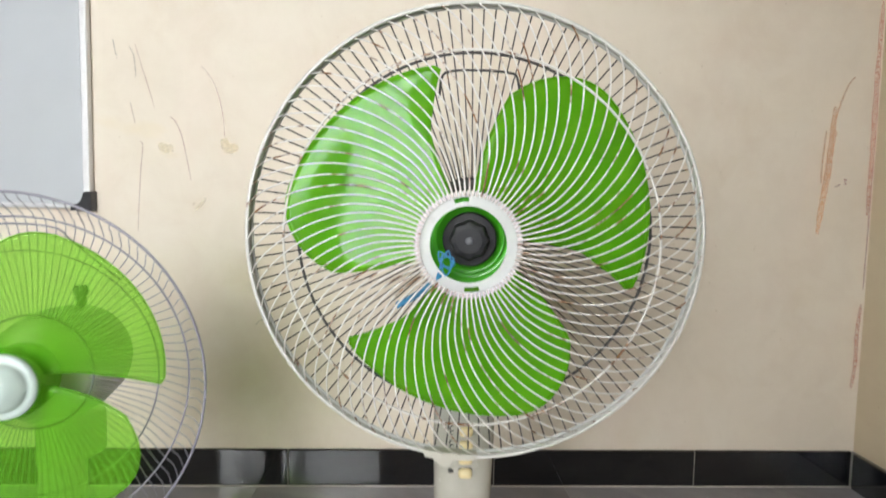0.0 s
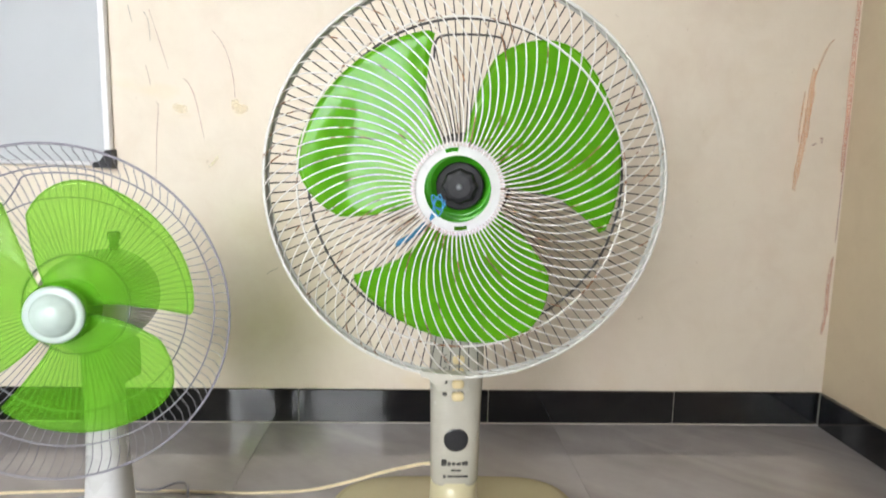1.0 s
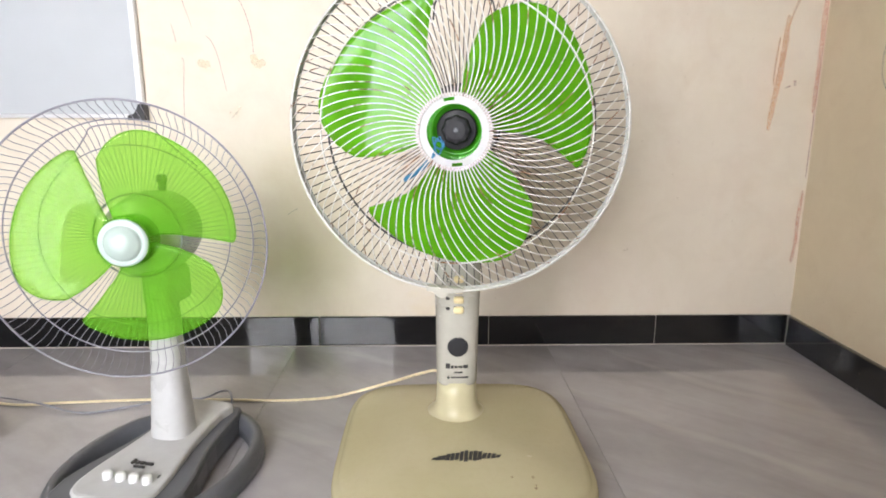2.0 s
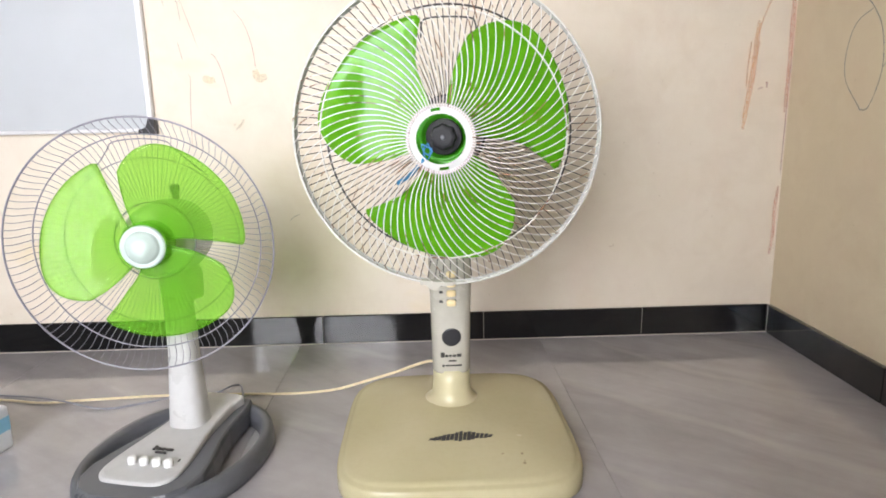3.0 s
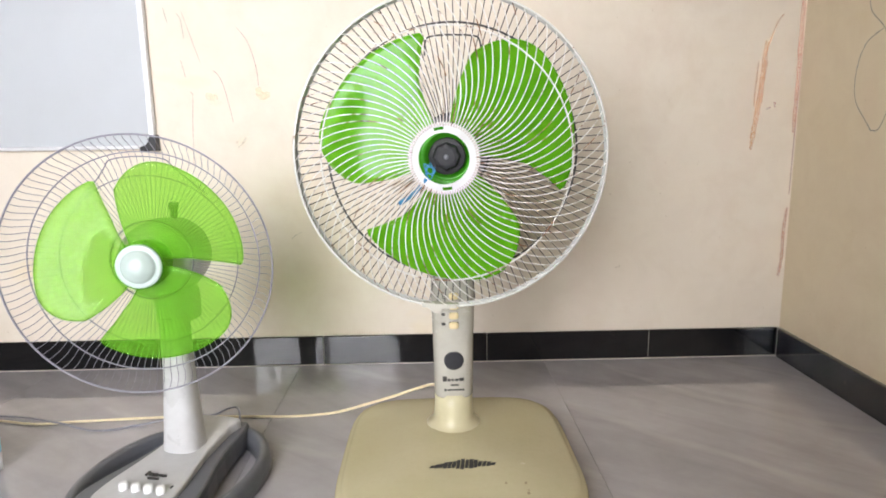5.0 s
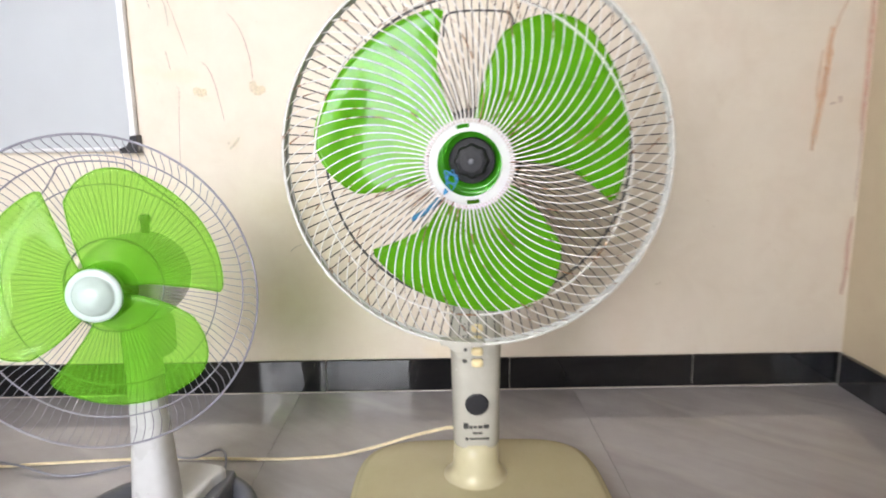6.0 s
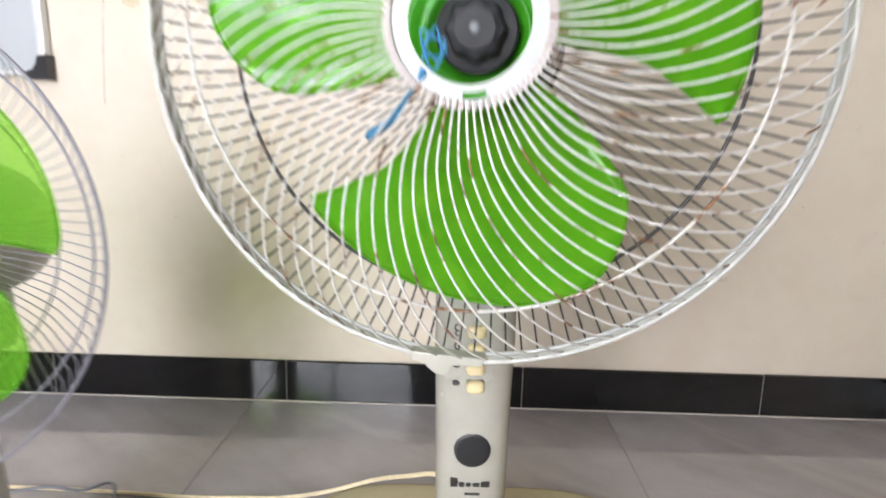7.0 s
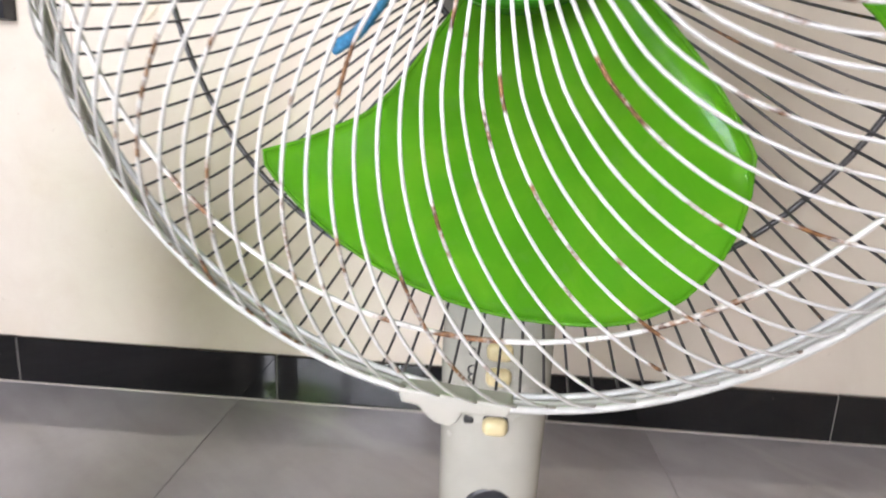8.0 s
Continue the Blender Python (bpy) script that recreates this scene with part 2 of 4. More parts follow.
M_BLADE = blade_plastic("green_blade_plastic", (0.112, 0.41, 0.013), (0.36, 0.76, 0.04), 0.30, 0.20)
M_BLADE_SMALL = blade_plastic("bright_green_blade_plastic", (0.19, 0.56, 0.035), (0.48, 0.87, 0.18), 0.4, 0.66, 0.03, (0.80, 0.97, 0.56), 0.12)
M_HUB_GREEN = plastic("green_hub_plastic", (0.055, 0.33, 0.015), 0.22)
M_RING = plastic("white_ring_plastic", (0.92, 0.90, 0.93), 0.3, dirt_amount=0.06)
M_REAR_RIM = coated_wire("grey_rear_rim", (0.60, 0.60, 0.59), 0.3)
M_BLACK = plastic("black_plastic", (0.022, 0.022, 0.026), 0.3, dirt_amount=0.2)
M_MOTOR = plastic("dark_grey_motor_plastic", (0.06, 0.06, 0.065), 0.45)
M_BASE = aged_cream()
M_SLEEVE = plastic("aged_cream_sleeve_plastic", (0.54, 0.495, 0.32), 0.33, dirt_amount=0.3)
M_COLUMN = plastic("grey_cream_column_plastic", (0.43, 0.415, 0.36), 0.24, dirt_amount=0.25)
M_CRIMP = coated_wire("pinkish_crimp_wire", (0.70, 0.60, 0.57), 0.6, 0.5)
M_CLIP = plastic("aged_cream_clip_plastic", (0.47, 0.45, 0.39), 0.4, dirt_amount=0.3)
M_BUTTON = plastic("yellowed_button_plastic", (0.76, 0.64, 0.37), 0.33, dirt_amount=0.3)
M_KNOB = plastic("black_knob_plastic", (0.014, 0.014, 0.017), 0.42, dirt_amount=0.1)
M_KNOB.node_tree.nodes["Principled BSDF"].inputs["Specular IOR Level"].default_value = 0.22
M_PRINT = simple("black_print", (0.035, 0.034, 0.032), 0.5)
M_STAIN = simple("brown_stain", (0.27, 0.21, 0.12), 0.6, var=0.3)
M_SILVER = plastic("light_grey_plastic", (0.52, 0.52, 0.52), 0.3, dirt_amount=0.15)
M_DARK = plastic("dark_blue_grey_plastic", (0.11, 0.115, 0.13), 0.33, dirt_amount=0.2)
M_WHITE = plastic("white_button_plastic", (0.88, 0.88, 0.88), 0.25, dirt_amount=0.1)
M_CAP = plastic("pale_green_white_cap", (0.46, 0.55, 0.51), 0.2, dirt_amount=0.1)
M_BOARD = simple("whiteboard_face", (0.52, 0.545, 0.575), 0.14, var=0.03, scale=6)
M_ALU = simple("brushed_aluminium", (0.74, 0.74, 0.76), 0.38, 0.25, var=0.04, scale=60)
M_CORD = simple("cream_cord", (0.72, 0.62, 0.42), 0.5, scale=90)
M_CORD_GREY = simple("grey_cord", (0.22, 0.22, 0.26), 0.5, scale=90)
M_TWINE = simple("blue_twine", (0.045, 0.22, 0.42), 0.6, var=0.4, scale=300)
M_PACK = simple("white_paper_pack", (0.62, 0.64, 0.67), 0.5, var=0.05)
M_PACK_BLUE = simple("light_blue_paper", (0.22, 0.48, 0.66), 0.5, var=0.08)
M_FRAME = simple("brown_window_wood", (0.16, 0.09, 0.05), 0.5, scale=30)
M_CRAYON_ORANGE = crayon("orange_crayon", (1.0, 0.54, 0.27), 0.46)
M_CRAYON_RED = crayon("red_crayon", (0.78, 0.34, 0.30), 0.42)
M_CRAYON_CORNER = crayon("red_orange_crayon", (0.95, 0.46, 0.33), 0.46)
M_CRAYON_DARK = crayon("dark_crayon", (0.32, 0.28, 0.30), 0.5)
M_CRAYON_BLUE = crayon("blue_crayon", (0.17, 0.28, 0.36), 0.55)
M_CRAYON_YELLOW = crayon("yellow_crayon", (0.90, 0.70, 0.28), 0.3)
glass, gnt, gb = material("window_glass")
gb.inputs["Transmission Weight"].default_value = 1.0
gb.inputs["Roughness"].default_value = 0.02
gb.inputs["IOR"].default_value = 1.45


# ---- mesh helpers ----
def mesh_of(name, verts, faces, mat, smooth=False):
    me = bpy.data.meshes.new(name)
    me.from_pydata([tuple(v) for v in verts], [], [tuple(f) for f in faces])
    me.materials.append(mat)
    bm = bmesh.new()
    bm.from_mesh(me)
    bmesh.ops.recalc_face_normals(bm, faces=bm.faces)
    bm.to_mesh(me)
    bm.free()
    me.polygons.foreach_set("use_smooth", [smooth] * len(me.polygons))
    return me


def from_bm(name, bm, mat, smooth=False):
    bmesh.ops.recalc_face_normals(bm, faces=bm.faces)
    me = bpy.data.meshes.new(name)
    bm.to_mesh(me)
    bm.free()
    me.materials.append(mat)
    me.polygons.foreach_set("use_smooth", [smooth] * len(me.polygons))
    return me


def put(name, me, parent=None, m=None, label=""):
    """A mesh as one object, under a thing or a part."""
    ob = new(name, me)
    if parent is not None:
        ob.parent = parent
    if m is not None:
        ob.matrix_local = m
    return tagged(ob, label)


def thing(name, place, label, category, group=""):
    ob = new(name)
    ob.empty_display_size = 0.05
    ob.matrix_world = place
    return tagged(ob, label, category, group)


def box_bm(x0, x1, y0, y1, z0, z1, bevel=0.0, segments=2):
    bm = bmesh.new()
    bmesh.ops.create_cube(bm, size=1.0)
    for v in bm.verts:
        v.co = Vector(((x0 + x1) / 2 + v.co.x * (x1 - x0), (y0 + y1) / 2 + v.co.y * (y1 - y0), (z0 + z1) / 2 + v.co.z * (z1 - z0)))
    if bevel:
        bmesh.ops.bevel(bm, geom=list(bm.edges), offset=bevel, segments=segments, affect='EDGES', profile=0.5)
    return bm


def box(name, lims, mat, bevel=0.0, segments=2, smooth=False):
    return from_bm(name, box_bm(*lims, bevel, segments), mat, smooth)


def smoothed(points, steps=8, closed=False):
    """A smooth line through the points (Catmull-Rom)."""
    p = [Vector(q) for q in points]
    n = len(p)
    out = []
    for i in range(n if closed else n - 1):
        if closed:
            a, b, c, d = p[i - 1], p[i], p[(i + 1) % n], p[(i + 2) % n]
        else:
            a, b, c, d = p[max(i - 1, 0)], p[i], p[i + 1], p[min(i + 2, n - 1)]
        for k in range(steps):
            t = k / steps
            out.append(0.5 * (2 * b + (c - a) * t + (2 * a - 5 * b + 4 * c - d) * t * t + (3 * b - a - 3 * c + d) * t ** 3))
    if not closed:
        out.append(p[-1])
    return out


def tube(points, radius, sides=6, closed=False, flat=1.0):
    """A round bar along a line: vertices and faces."""
    pts = [Vector(q) for q in points]
    n = len(pts)
    verts, faces = [], []
    side = None
    for i, q in enumerate(pts):
        a = pts[i - 1] if (i > 0 or closed) else q
        b = pts[(i + 1) % n] if (i < n - 1 or closed) else q
        t = (b - a).normalized()
        if side is None:
            side = t.cross(Vector((0.31, 0.2, 0.93))).normalized()
        side = (side - t * side.dot(t)).normalized()
        up = t.cross(side)
        for k in range(sides):
            ang = 2 * math.pi * k / sides
            verts.append(q + radius * (math.cos(ang) * side + math.sin(ang) * up * flat))
    rings = n if closed else n - 1
    for i in range(rings):
        for k in range(sides):
            a, b = i * sides, ((i + 1) % n) * sides
            faces.append((a + k, a + (k + 1) % sides, b + (k + 1) % sides, b + k))
    if not closed:
        faces.append(tuple(range(sides - 1, -1, -1)))
        faces.append(tuple((n - 1) * sides + k for k in range(sides)))
    return verts, faces


def lathe(profile, sides=48, axis='Y', caps=True):
    """A turned body: profile of (radius, height along the axis)."""
    verts, faces = [], []
    for r, h in profile:
        for k in range(sides):
            a = 2 * math.pi * k / sides
            c, s = r * math.cos(a), r * math.sin(a)
            verts.append((c, h, s) if axis == 'Y' else (c, s, h))
    for i in range(len(profile) - 1):
        for k in range(sides):
            a, b = i * sides, (i + 1) * sides
            faces.append((a + k, a + (k + 1) % sides, b + (k + 1) % sides, b + k))
    if caps:
        faces.append(tuple(range(sides)))
        faces.append(tuple((len(profile) - 1) * sides + k for k in range(sides)))
    return verts, faces


def ring(radius, height, wire, sides=8, count=120, squash=1.0):
    """A wire ring round the Y axis."""
    pts = [(radius * math.cos(2 * math.pi * k / count), height, radius * math.sin(2 * math.pi * k / count)) for k in range(count)]
    return tube(pts, wire, sides, True, squash)


def join(*bodies):
    verts, faces = [], []
    for v, f in bodies:
        o = len(verts)
        verts += list(v)
        faces += [tuple(i + o for i in q) for q in f]
    return verts, faces


def rounded_outline(half_x, half_y, power, count=64):
    """A superellipse in the plane."""
    out = []
    for k in range(count):
        a = 2 * math.pi * k / count
        c, s = math.cos(a), math.sin(a)
        out.append((half_x * math.copysign(abs(c) ** (2 / power), c), half_y * math.copysign(abs(s) ** (2 / power), s)))
    return out


def stacked(layers, cap=True):
    """A body of closed outlines, one above another; each layer is a list of points."""
    n = len(layers[0])
    verts = [p for l in layers for p in l]
    faces = []
    for i in range(len(layers) - 1):
        for k in range(n):
            a, b = i * n, (i + 1) * n
            faces.append((a + k, a + (k + 1) % n, b + (k + 1) % n, b + k))
    if cap:
        faces.append(tuple(range(n)))
        faces.append(tuple((len(layers) - 1) * n + k for k in range(n)))
    return verts, faces


def interp(x, xs, ys):
    return float(np.interp(x, xs, ys))


# ---- room ----
T = 0.15
floor = tagged(put("floor", box("floor", (ROOM_X, T, ROOM_Y, T, -0.12, -0.0014), M_GROUT)), "grey marble tiled floor", "floor", kind="structure")
tagged(put("wall_north", box("wall_north", (ROOM_X, WALL, WALL, WALL + T, -0.1, ROOM_Z), M_WALL)),
       "cream painted wall with crayon scribbles", "wall", kind="structure")
tagged(put("wall_east", box("wall_east", (WALL, WALL + T, ROOM_Y, WALL + T, -0.1, ROOM_Z), M_WALL_SHADED)),
       "cream side wall with shade put in its tint, and crayon scribbles", "wall", kind="structure")
tagged(put("wall_west", box("wall_west", (ROOM_X - T, ROOM_X, ROOM_Y, WALL + T, -0.1, ROOM_Z), M_BACK)),
       "plain unseen wall, brown to cut and warm bounced light", "wall", kind="structure")
tagged(put("ceiling", box("ceiling", (ROOM_X - T, WALL + T, ROOM_Y - SOUTH_T, WALL + T, ROOM_Z, ROOM_Z + 0.1), M_CEILING)),
       "plain unseen ceiling, brown to cut and warm bounced light", "ceiling", kind="structure")
# added wall out of view; its deep reveal narrows the window's light
south = new("wall_south")
tagged(south, "unseen brown wall with one window, thickened to limit its light", "wall", kind="structure")
edges = [ROOM_X - T] + [x for w in WINDOWS for x in w[:2]] + [WALL + T]
for i in range(0, len(edges), 2):
    put("pier", box("pier", (edges[i], edges[i + 1], ROOM_Y - SOUTH_T, ROOM_Y, -0.1, ROOM_Z), M_BACK), south)
for x0, x1, sill, top in WINDOWS:
    put("apron", box("apron", (x0, x1, ROOM_Y - SOUTH_T, ROOM_Y, -0.1, sill), M_BACK), south)
    put("lintel", box("lintel", (x0, x1, ROOM_Y - SOUTH_T, ROOM_Y, top, ROOM_Z), M_BACK), south)


def window(name, x0, x1, sill, top):
    w = new(name)
    w.location = (x0, ROOM_Y - SOUTH_T + 0.06, sill)
    tagged(w, "brown wooden casement window with a mullion", "window", kind="structure")
    wide, high, b = x1 - x0, top - sill, 0.045
    for lims in ((0, b, -0.03, 0.03, 0, high), (wide - b, wide, -0.03, 0.03, 0, high), (b, wide - b, -0.03, 0.03, 0, b), (b, wide - b, -0.03, 0.03, high - b, high)):
        put("window_frame", box("window_frame", lims, M_FRAME, 0.004), w)
    x = wide / 2
    put("mullion", box("mullion", (x - 0.014, x + 0.014, -0.025, 0.025, b, high - b), M_FRAME, 0.004), w)
    z = high * 0.7
    for x0, x1 in ((b, x - 0.014), (x + 0.014, wide - b)):
        put("glazing_bar", box("glazing_bar", (x0, x1, -0.012, 0.012, z - 0.010, z + 0.010), M_FRAME, 0.003), w)
    pane = put("pane", box("pane", (b - 0.005, wide - b + 0.005, -0.002, 0.002, b - 0.005, high - b + 0.005), glass), w)
    pane.visible_shadow = False


for i, w in enumerate(WINDOWS):
    window("window_%d" % (i + 1), *w)

outside = simple("outside_paving", (0.30, 0.29, 0.26), 0.9, scale=4)
tagged(put("ground", box("ground", (-400, 400, -400, 400, -0.3, -0.15), outside)), "plain paved ground outside", "ground", kind="structure")


# ---- pedestal fan with green blades ----
FAN_YAW, FAN_TILT = -6.0, 1.9
RIM_R = 0.2192


def blade_mesh(name, mat, scale=1.0, lead=None, trail=None, pitch=0.038, mid=0.0225):
    """One broad fan blade, from its root at the hub to a pointed leading corner and a rounded trailing end."""
    lead = lead or ((0.03, 0.06, 0.098, 0.115, 0.13, 0.15, 0.172, 0.20), (120, 116.3, 114.2, 112.5, 109.0, 105.4, 101.3, 99))
    trail = trail or ((0.03, 0.062, 0.098, 0.133, 0.159, 0.178, 0.195), (210, 204, 200.5, 196.5, 193.0, 190.0, 187.0))
    na, nb = 36, 26
    top, bottom = [], []
    for i in range(na + 1):
        a = i / na
        out = 0.1735 + 0.018 * min(1.0, a / 0.85)
        if a > 0.72:
            out -= 0.050 * ((a - 0.72) / 0.28) ** 2.6
        if a < 0.03:
            out -= 0.004 * (1 - a / 0.03)
        for j in range(nb + 1):
            b = j / nb
            r = 0.036 + (out - 0.036) * b
            th = radians(interp(r, *lead) * (1 - a) + interp(r, *trail) * a)
            y = mid + (0.5 - a ** 2.5) * pitch * (r / 0.17) ** 0.7 - 0.003 * math.sin(math.pi * a) * (r / 0.17) + 0.004 * math.sin(math.pi * b) + 0.004 * max(0.0, (a - 0.9) / 0.1) ** 2
            rim = min(1.0, 6 * min(a, 1 - a, 1 - b) + 0.25)
            p = Vector((r * math.cos(th), y, r * math.sin(th))) * scale
            top.append(p - Vector((0, 0.0011 * rim, 0)))
            bottom.append(p + Vector((0, 0.0011 * rim, 0)))
    n = (na + 1) * (nb + 1)
    faces = []
    for i in range(na):
        for j in range(nb):
            q = (i * (nb + 1) + j, (i + 1) * (nb + 1) + j, (i + 1) * (nb + 1) + j + 1, i * (nb + 1) + j + 1)
            faces.append(q)
            faces.append(tuple(n + k for k in reversed(q)))
    loop = [j for j in range(nb + 1)] + [i * (nb + 1) + nb for i in range(1, na + 1)] + [na * (nb + 1) + j for j in range(nb - 1, -1, -1)] + [i * (nb + 1) for i in range(na - 1, 0, -1)]
    for k in range(len(loop)):
        a, b = loop[k], loop[(k + 1) % len(loop)]
        faces.append((a, b, n + b, n + a))
    edge = [(top[k] + bottom[k]) / 2 for k in loop[1:nb + na + nb + 1]]
    return mesh_of(name, *join((top + bottom, faces), tube(edge, 0.0012 * scale, 6)), mat, True)


def turned(m, degrees):
    """The pose m, turned about the fan's axle (its Y axis)."""
    return m @ Matrix.Rotation(radians(-degrees), 4, 'Y')


def front_profile(s):
    """Radius and depth of the front guard, from the centre ring (0) to the rim (1)."""
    r = 0.0445 + (RIM_R - 0.0445) * s
    return r, -0.0600 * (1 - s ** 4) ** 0.8


def front_wire(name, mat):
    """One swirled wire, from under the centre ring out to the rim."""
    pts = []
    for k in range(29):
        s = k / 28 * 1.012 - 0.012
        r, y = front_profile(max(0.0, s))
        r = 0.0445 + (RIM_R - 0.0445) * s
        a = radians(interp(r, (0.0445, 0.06, 0.08, 0.10, 0.12, 0.14, 0.17, 0.20, RIM_R), (0, 0.6, 2.4, 6.0, 10.4, 14.9, 21.6, 28.0, 31.9)))
        pts.append((r * math.cos(a), y - (0.0022 if s < 0 else 0.0), r * math.sin(a)))
    return mesh_of(name, *tube(smoothed(pts[::2], 2), 0.00078, 6), mat, True)


def rear_wire(name, mat, rim_r, inner, depth, wire):
    pts = [(rim_r - 0.0008, depth * 0.10), (rim_r - 0.011, depth * 0.32), (rim_r - 0.032, depth * 0.62), (rim_r * 0.70, depth * 0.88), (inner, depth)]
    return mesh_of(name, *tube(smoothed([(r, y, 0) for r, y in pts], 5), wire, 5), mat, True)


def centre_ring(name, mat):
    """Flat white ring with two slots."""
    bm = bmesh.new()
    radii = (0.0335, 0.0375, 0.0415, 0.0465)
    n = 96
    rows = []
    for r in radii:
        rows.append([bm.verts.new((r * math.cos(2 * math.pi * k / n), 0, r * math.sin(2 * math.pi * k / n))) for k in range(n)])
    for i in range(3):
        for k in range(n):
            deg = 360.0 * (k + 0.5) / n
            if i == 1 and (abs(deg - 99) < 9 or abs(deg - 276) < 9):
                continue
            bm.faces.new((rows[i][k], rows[i][(k + 1) % n], rows[i + 1][(k + 1) % n], rows[i + 1][k]))
    bmesh.ops.solidify(bm, geom=bm.faces[:], thickness=0.005)
    return from_bm(name, bm, mat)


def knob_profile():
    """A lobed screw knob, its face towards the viewer."""
    n = 64
    layers = []
    for y, r, lobe in ((0.012, 0.0255, 0), (0.0, 0.0258, 0), (-0.002, 0.0245, 0), (-0.0025, 0.0185, 0.0008), (-0.012, 0.0178, 0.0010), (-0.0145, 0.0160, 0.0008), (-0.0155, 0.0120, 0.0)):
        layers.append([((r + lobe * math.cos(8 * 2 * math.pi * k / n)) * math.cos(2 * math.pi * k / n), y,
                        (r + lobe * math.cos(8 * 2 * math.pi * k / n)) * math.sin(2 * math.pi * k / n)) for k in range(n)])
    return stacked(layers)


def pedestal_fan():
    fan = thing("pedestal_fan", pose(-0.8178, -0.444, 0.0),
                "cream pedestal fan with green blades and rusty white wire guard", "fan")
    # base: a domed plate, wider in front
    layers = []
    shape = rounded_outline(1, 1, 5.0, 96)
    profile = ((0.0, 0.985), (0.004, 1.0), (0.024, 1.0), (0.0295, 0.994), (0.0325, 0.982), (0.0332, 0.962), (0.0358, 0.950), (0.0385, 0.938), (0.0402, 0.91), (0.046, 0.78), (0.0525, 0.58), (0.0575, 0.38), (0.0605, 0.20))
    for z, grow in profile:
        row = []
        for x, y in shape:
            row.append((x * 0.192 * grow * (1 - 0.02 * max(0, y) ** 2) + 0.005, (y * 0.202) * grow - 0.044, z))
        layers.append(row)
    base = put("base", mesh_of("base", *stacked(layers), M_BASE, True), fan, label="domed yellowed cream plastic base")

    def base_top(x, y):
        g = (abs((x - 0.005) / 0.192) ** 5 + abs((y + 0.044) / 0.202) ** 5) ** 0.2
        return interp(g, [q[1] for q in reversed(profile[3:])], [q[0] for q in reversed(profile[3:])])

    # wing-shaped black print on the base, in plain strokes
    random.seed(21)
    for k in range(15):
        x = -0.050 + 0.0066 * k
        high = 0.026 * (1 - abs(k - 7.2) / 9.5) * random.uniform(0.75, 1.05)
        lean = 0.004
        y0 = 0.0035 * math.sin(math.pi * k / 14)
        w = random.uniform(0.0026, 0.0034)
        q = [(x - w, y0 - high / 2), (x + w, y0 - high / 2), (x + w + lean, y0 + high / 2), (x - w + lean, y0 + high / 2)]
        put("print", mesh_of("print", [(a + 0.008, b, 0) for a, b in q] + [(a + 0.008, b, 0.0006) for a, b in q],
                             [(3, 2, 1, 0), (4, 5, 6, 7), (0, 1, 5, 4), (1, 2, 6, 5), (2, 3, 7, 6), (3, 0, 4, 7)], M_PRINT), base, pose(0.002, -0.139, base_top(0.004, -0.139) + 0.0002, 6.0, 0, 3.0))
    for x, y, r in ((0.098, -0.180, 0.0022), (0.099, -0.201, 0.0025), (0.069, -0.180, 0.0017), (0.100, -0.1955, 0.0013)):
        put("stain", mesh_of("stain", *lathe([(r, -0.002), (r * 0.95, 0.0003), (r * 0.4, 0.0005)], 12, 'Z'), M_STAIN), base, pose(x, y, base_top(x, y) + 0.0002, 9.0, 4.0, 0), "small brown stain")
    # sleeve with flared foot
    prof = [(0.060, 0.0540), (0.051, 0.0572), (0.0440, 0.0605), (0.0385, 0.0655), (0.0348, 0.073), (0.0333, 0.082), (0.0325, 0.095), (0.0320, 0.1205)]
    put("sleeve", mesh_of("sleeve", *lathe(prof, 48, 'Z'), M_SLEEVE, True), fan, label="cream plastic sleeve with flared foot")
    # control column, a rounded oblong in section
    layers = []
    for z, wx, wy in ((0.1155, 0.0318, 0.029), (0.1185, 0.0328, 0.030), (0.1655, 0.0335, 0.0305), (0.2255, 0.0345, 0.0312), (0.2755, 0.036, 0.032), (0.3755, 0.036, 0.032), (0.4155, 0.030, 0.030), (0.4205, 0.026, 0.026)):
        layers.append([(x, y, z) for x, y in rounded_outline(wx, wy, 2.7, 56)])
    column = put("control_column", mesh_of("control_column", *stacked(layers), M_COLUMN, True), fan, label="grey-cream plastic control column")
    front = -0.0312
    for k in range(4):
        z = 0.2435 + 0.0165 * k
        put("button", box("button", (-0.0075, 0.0085, front - 0.006, front + 0.004, z - 0.0058, z + 0.0058), M_BUTTON, 0.0042, 3, True), column, label="yellowed oblong push button")
        put("button_well", box("button_well", (-0.0085, 0.0095, front - 0.0009, front + 0.003, z - 0.0050, z + 0.0078), M_BLACK, 0.003, 2), column)
        if k == 0 or k == 1:
            put("pictogram", box("pictogram", (-0.0195, -0.0125, front - 0.0002, front + 0.004, z - 0.0005, z + 0.0048), M_PRINT, 0.0018, 2), column)
        else:
            put("pictogram", mesh_of("pictogram", *join(tube([(-0.0155 + 0.0028 * math.cos(a * 0.524), front + 0.0008, z + 0.003 + 0.0028 * math.sin(a * 0.524)) for a in range(12)], 0.0007, 5, True),
                tube([(-0.0155 + 0.0022 * math.cos(a * 0.524), front + 0.0008, z - 0.002 + 0.0022 * math.sin(a * 0.524)) for a in range(12)], 0.0007, 5, True)), M_PRINT), column)
    disc = [(0.0033, front - 0.0004), (0.0130, front - 0.0004), (0.0162, front - 0.0001), (0.0168, front + 0.003)]
    put("timer_cap", mesh_of("timer_cap", *lathe(disc, 40, 'Y'), M_BLACK, True), column, pose(0, 0.0005, 0.1825), "round black cap")
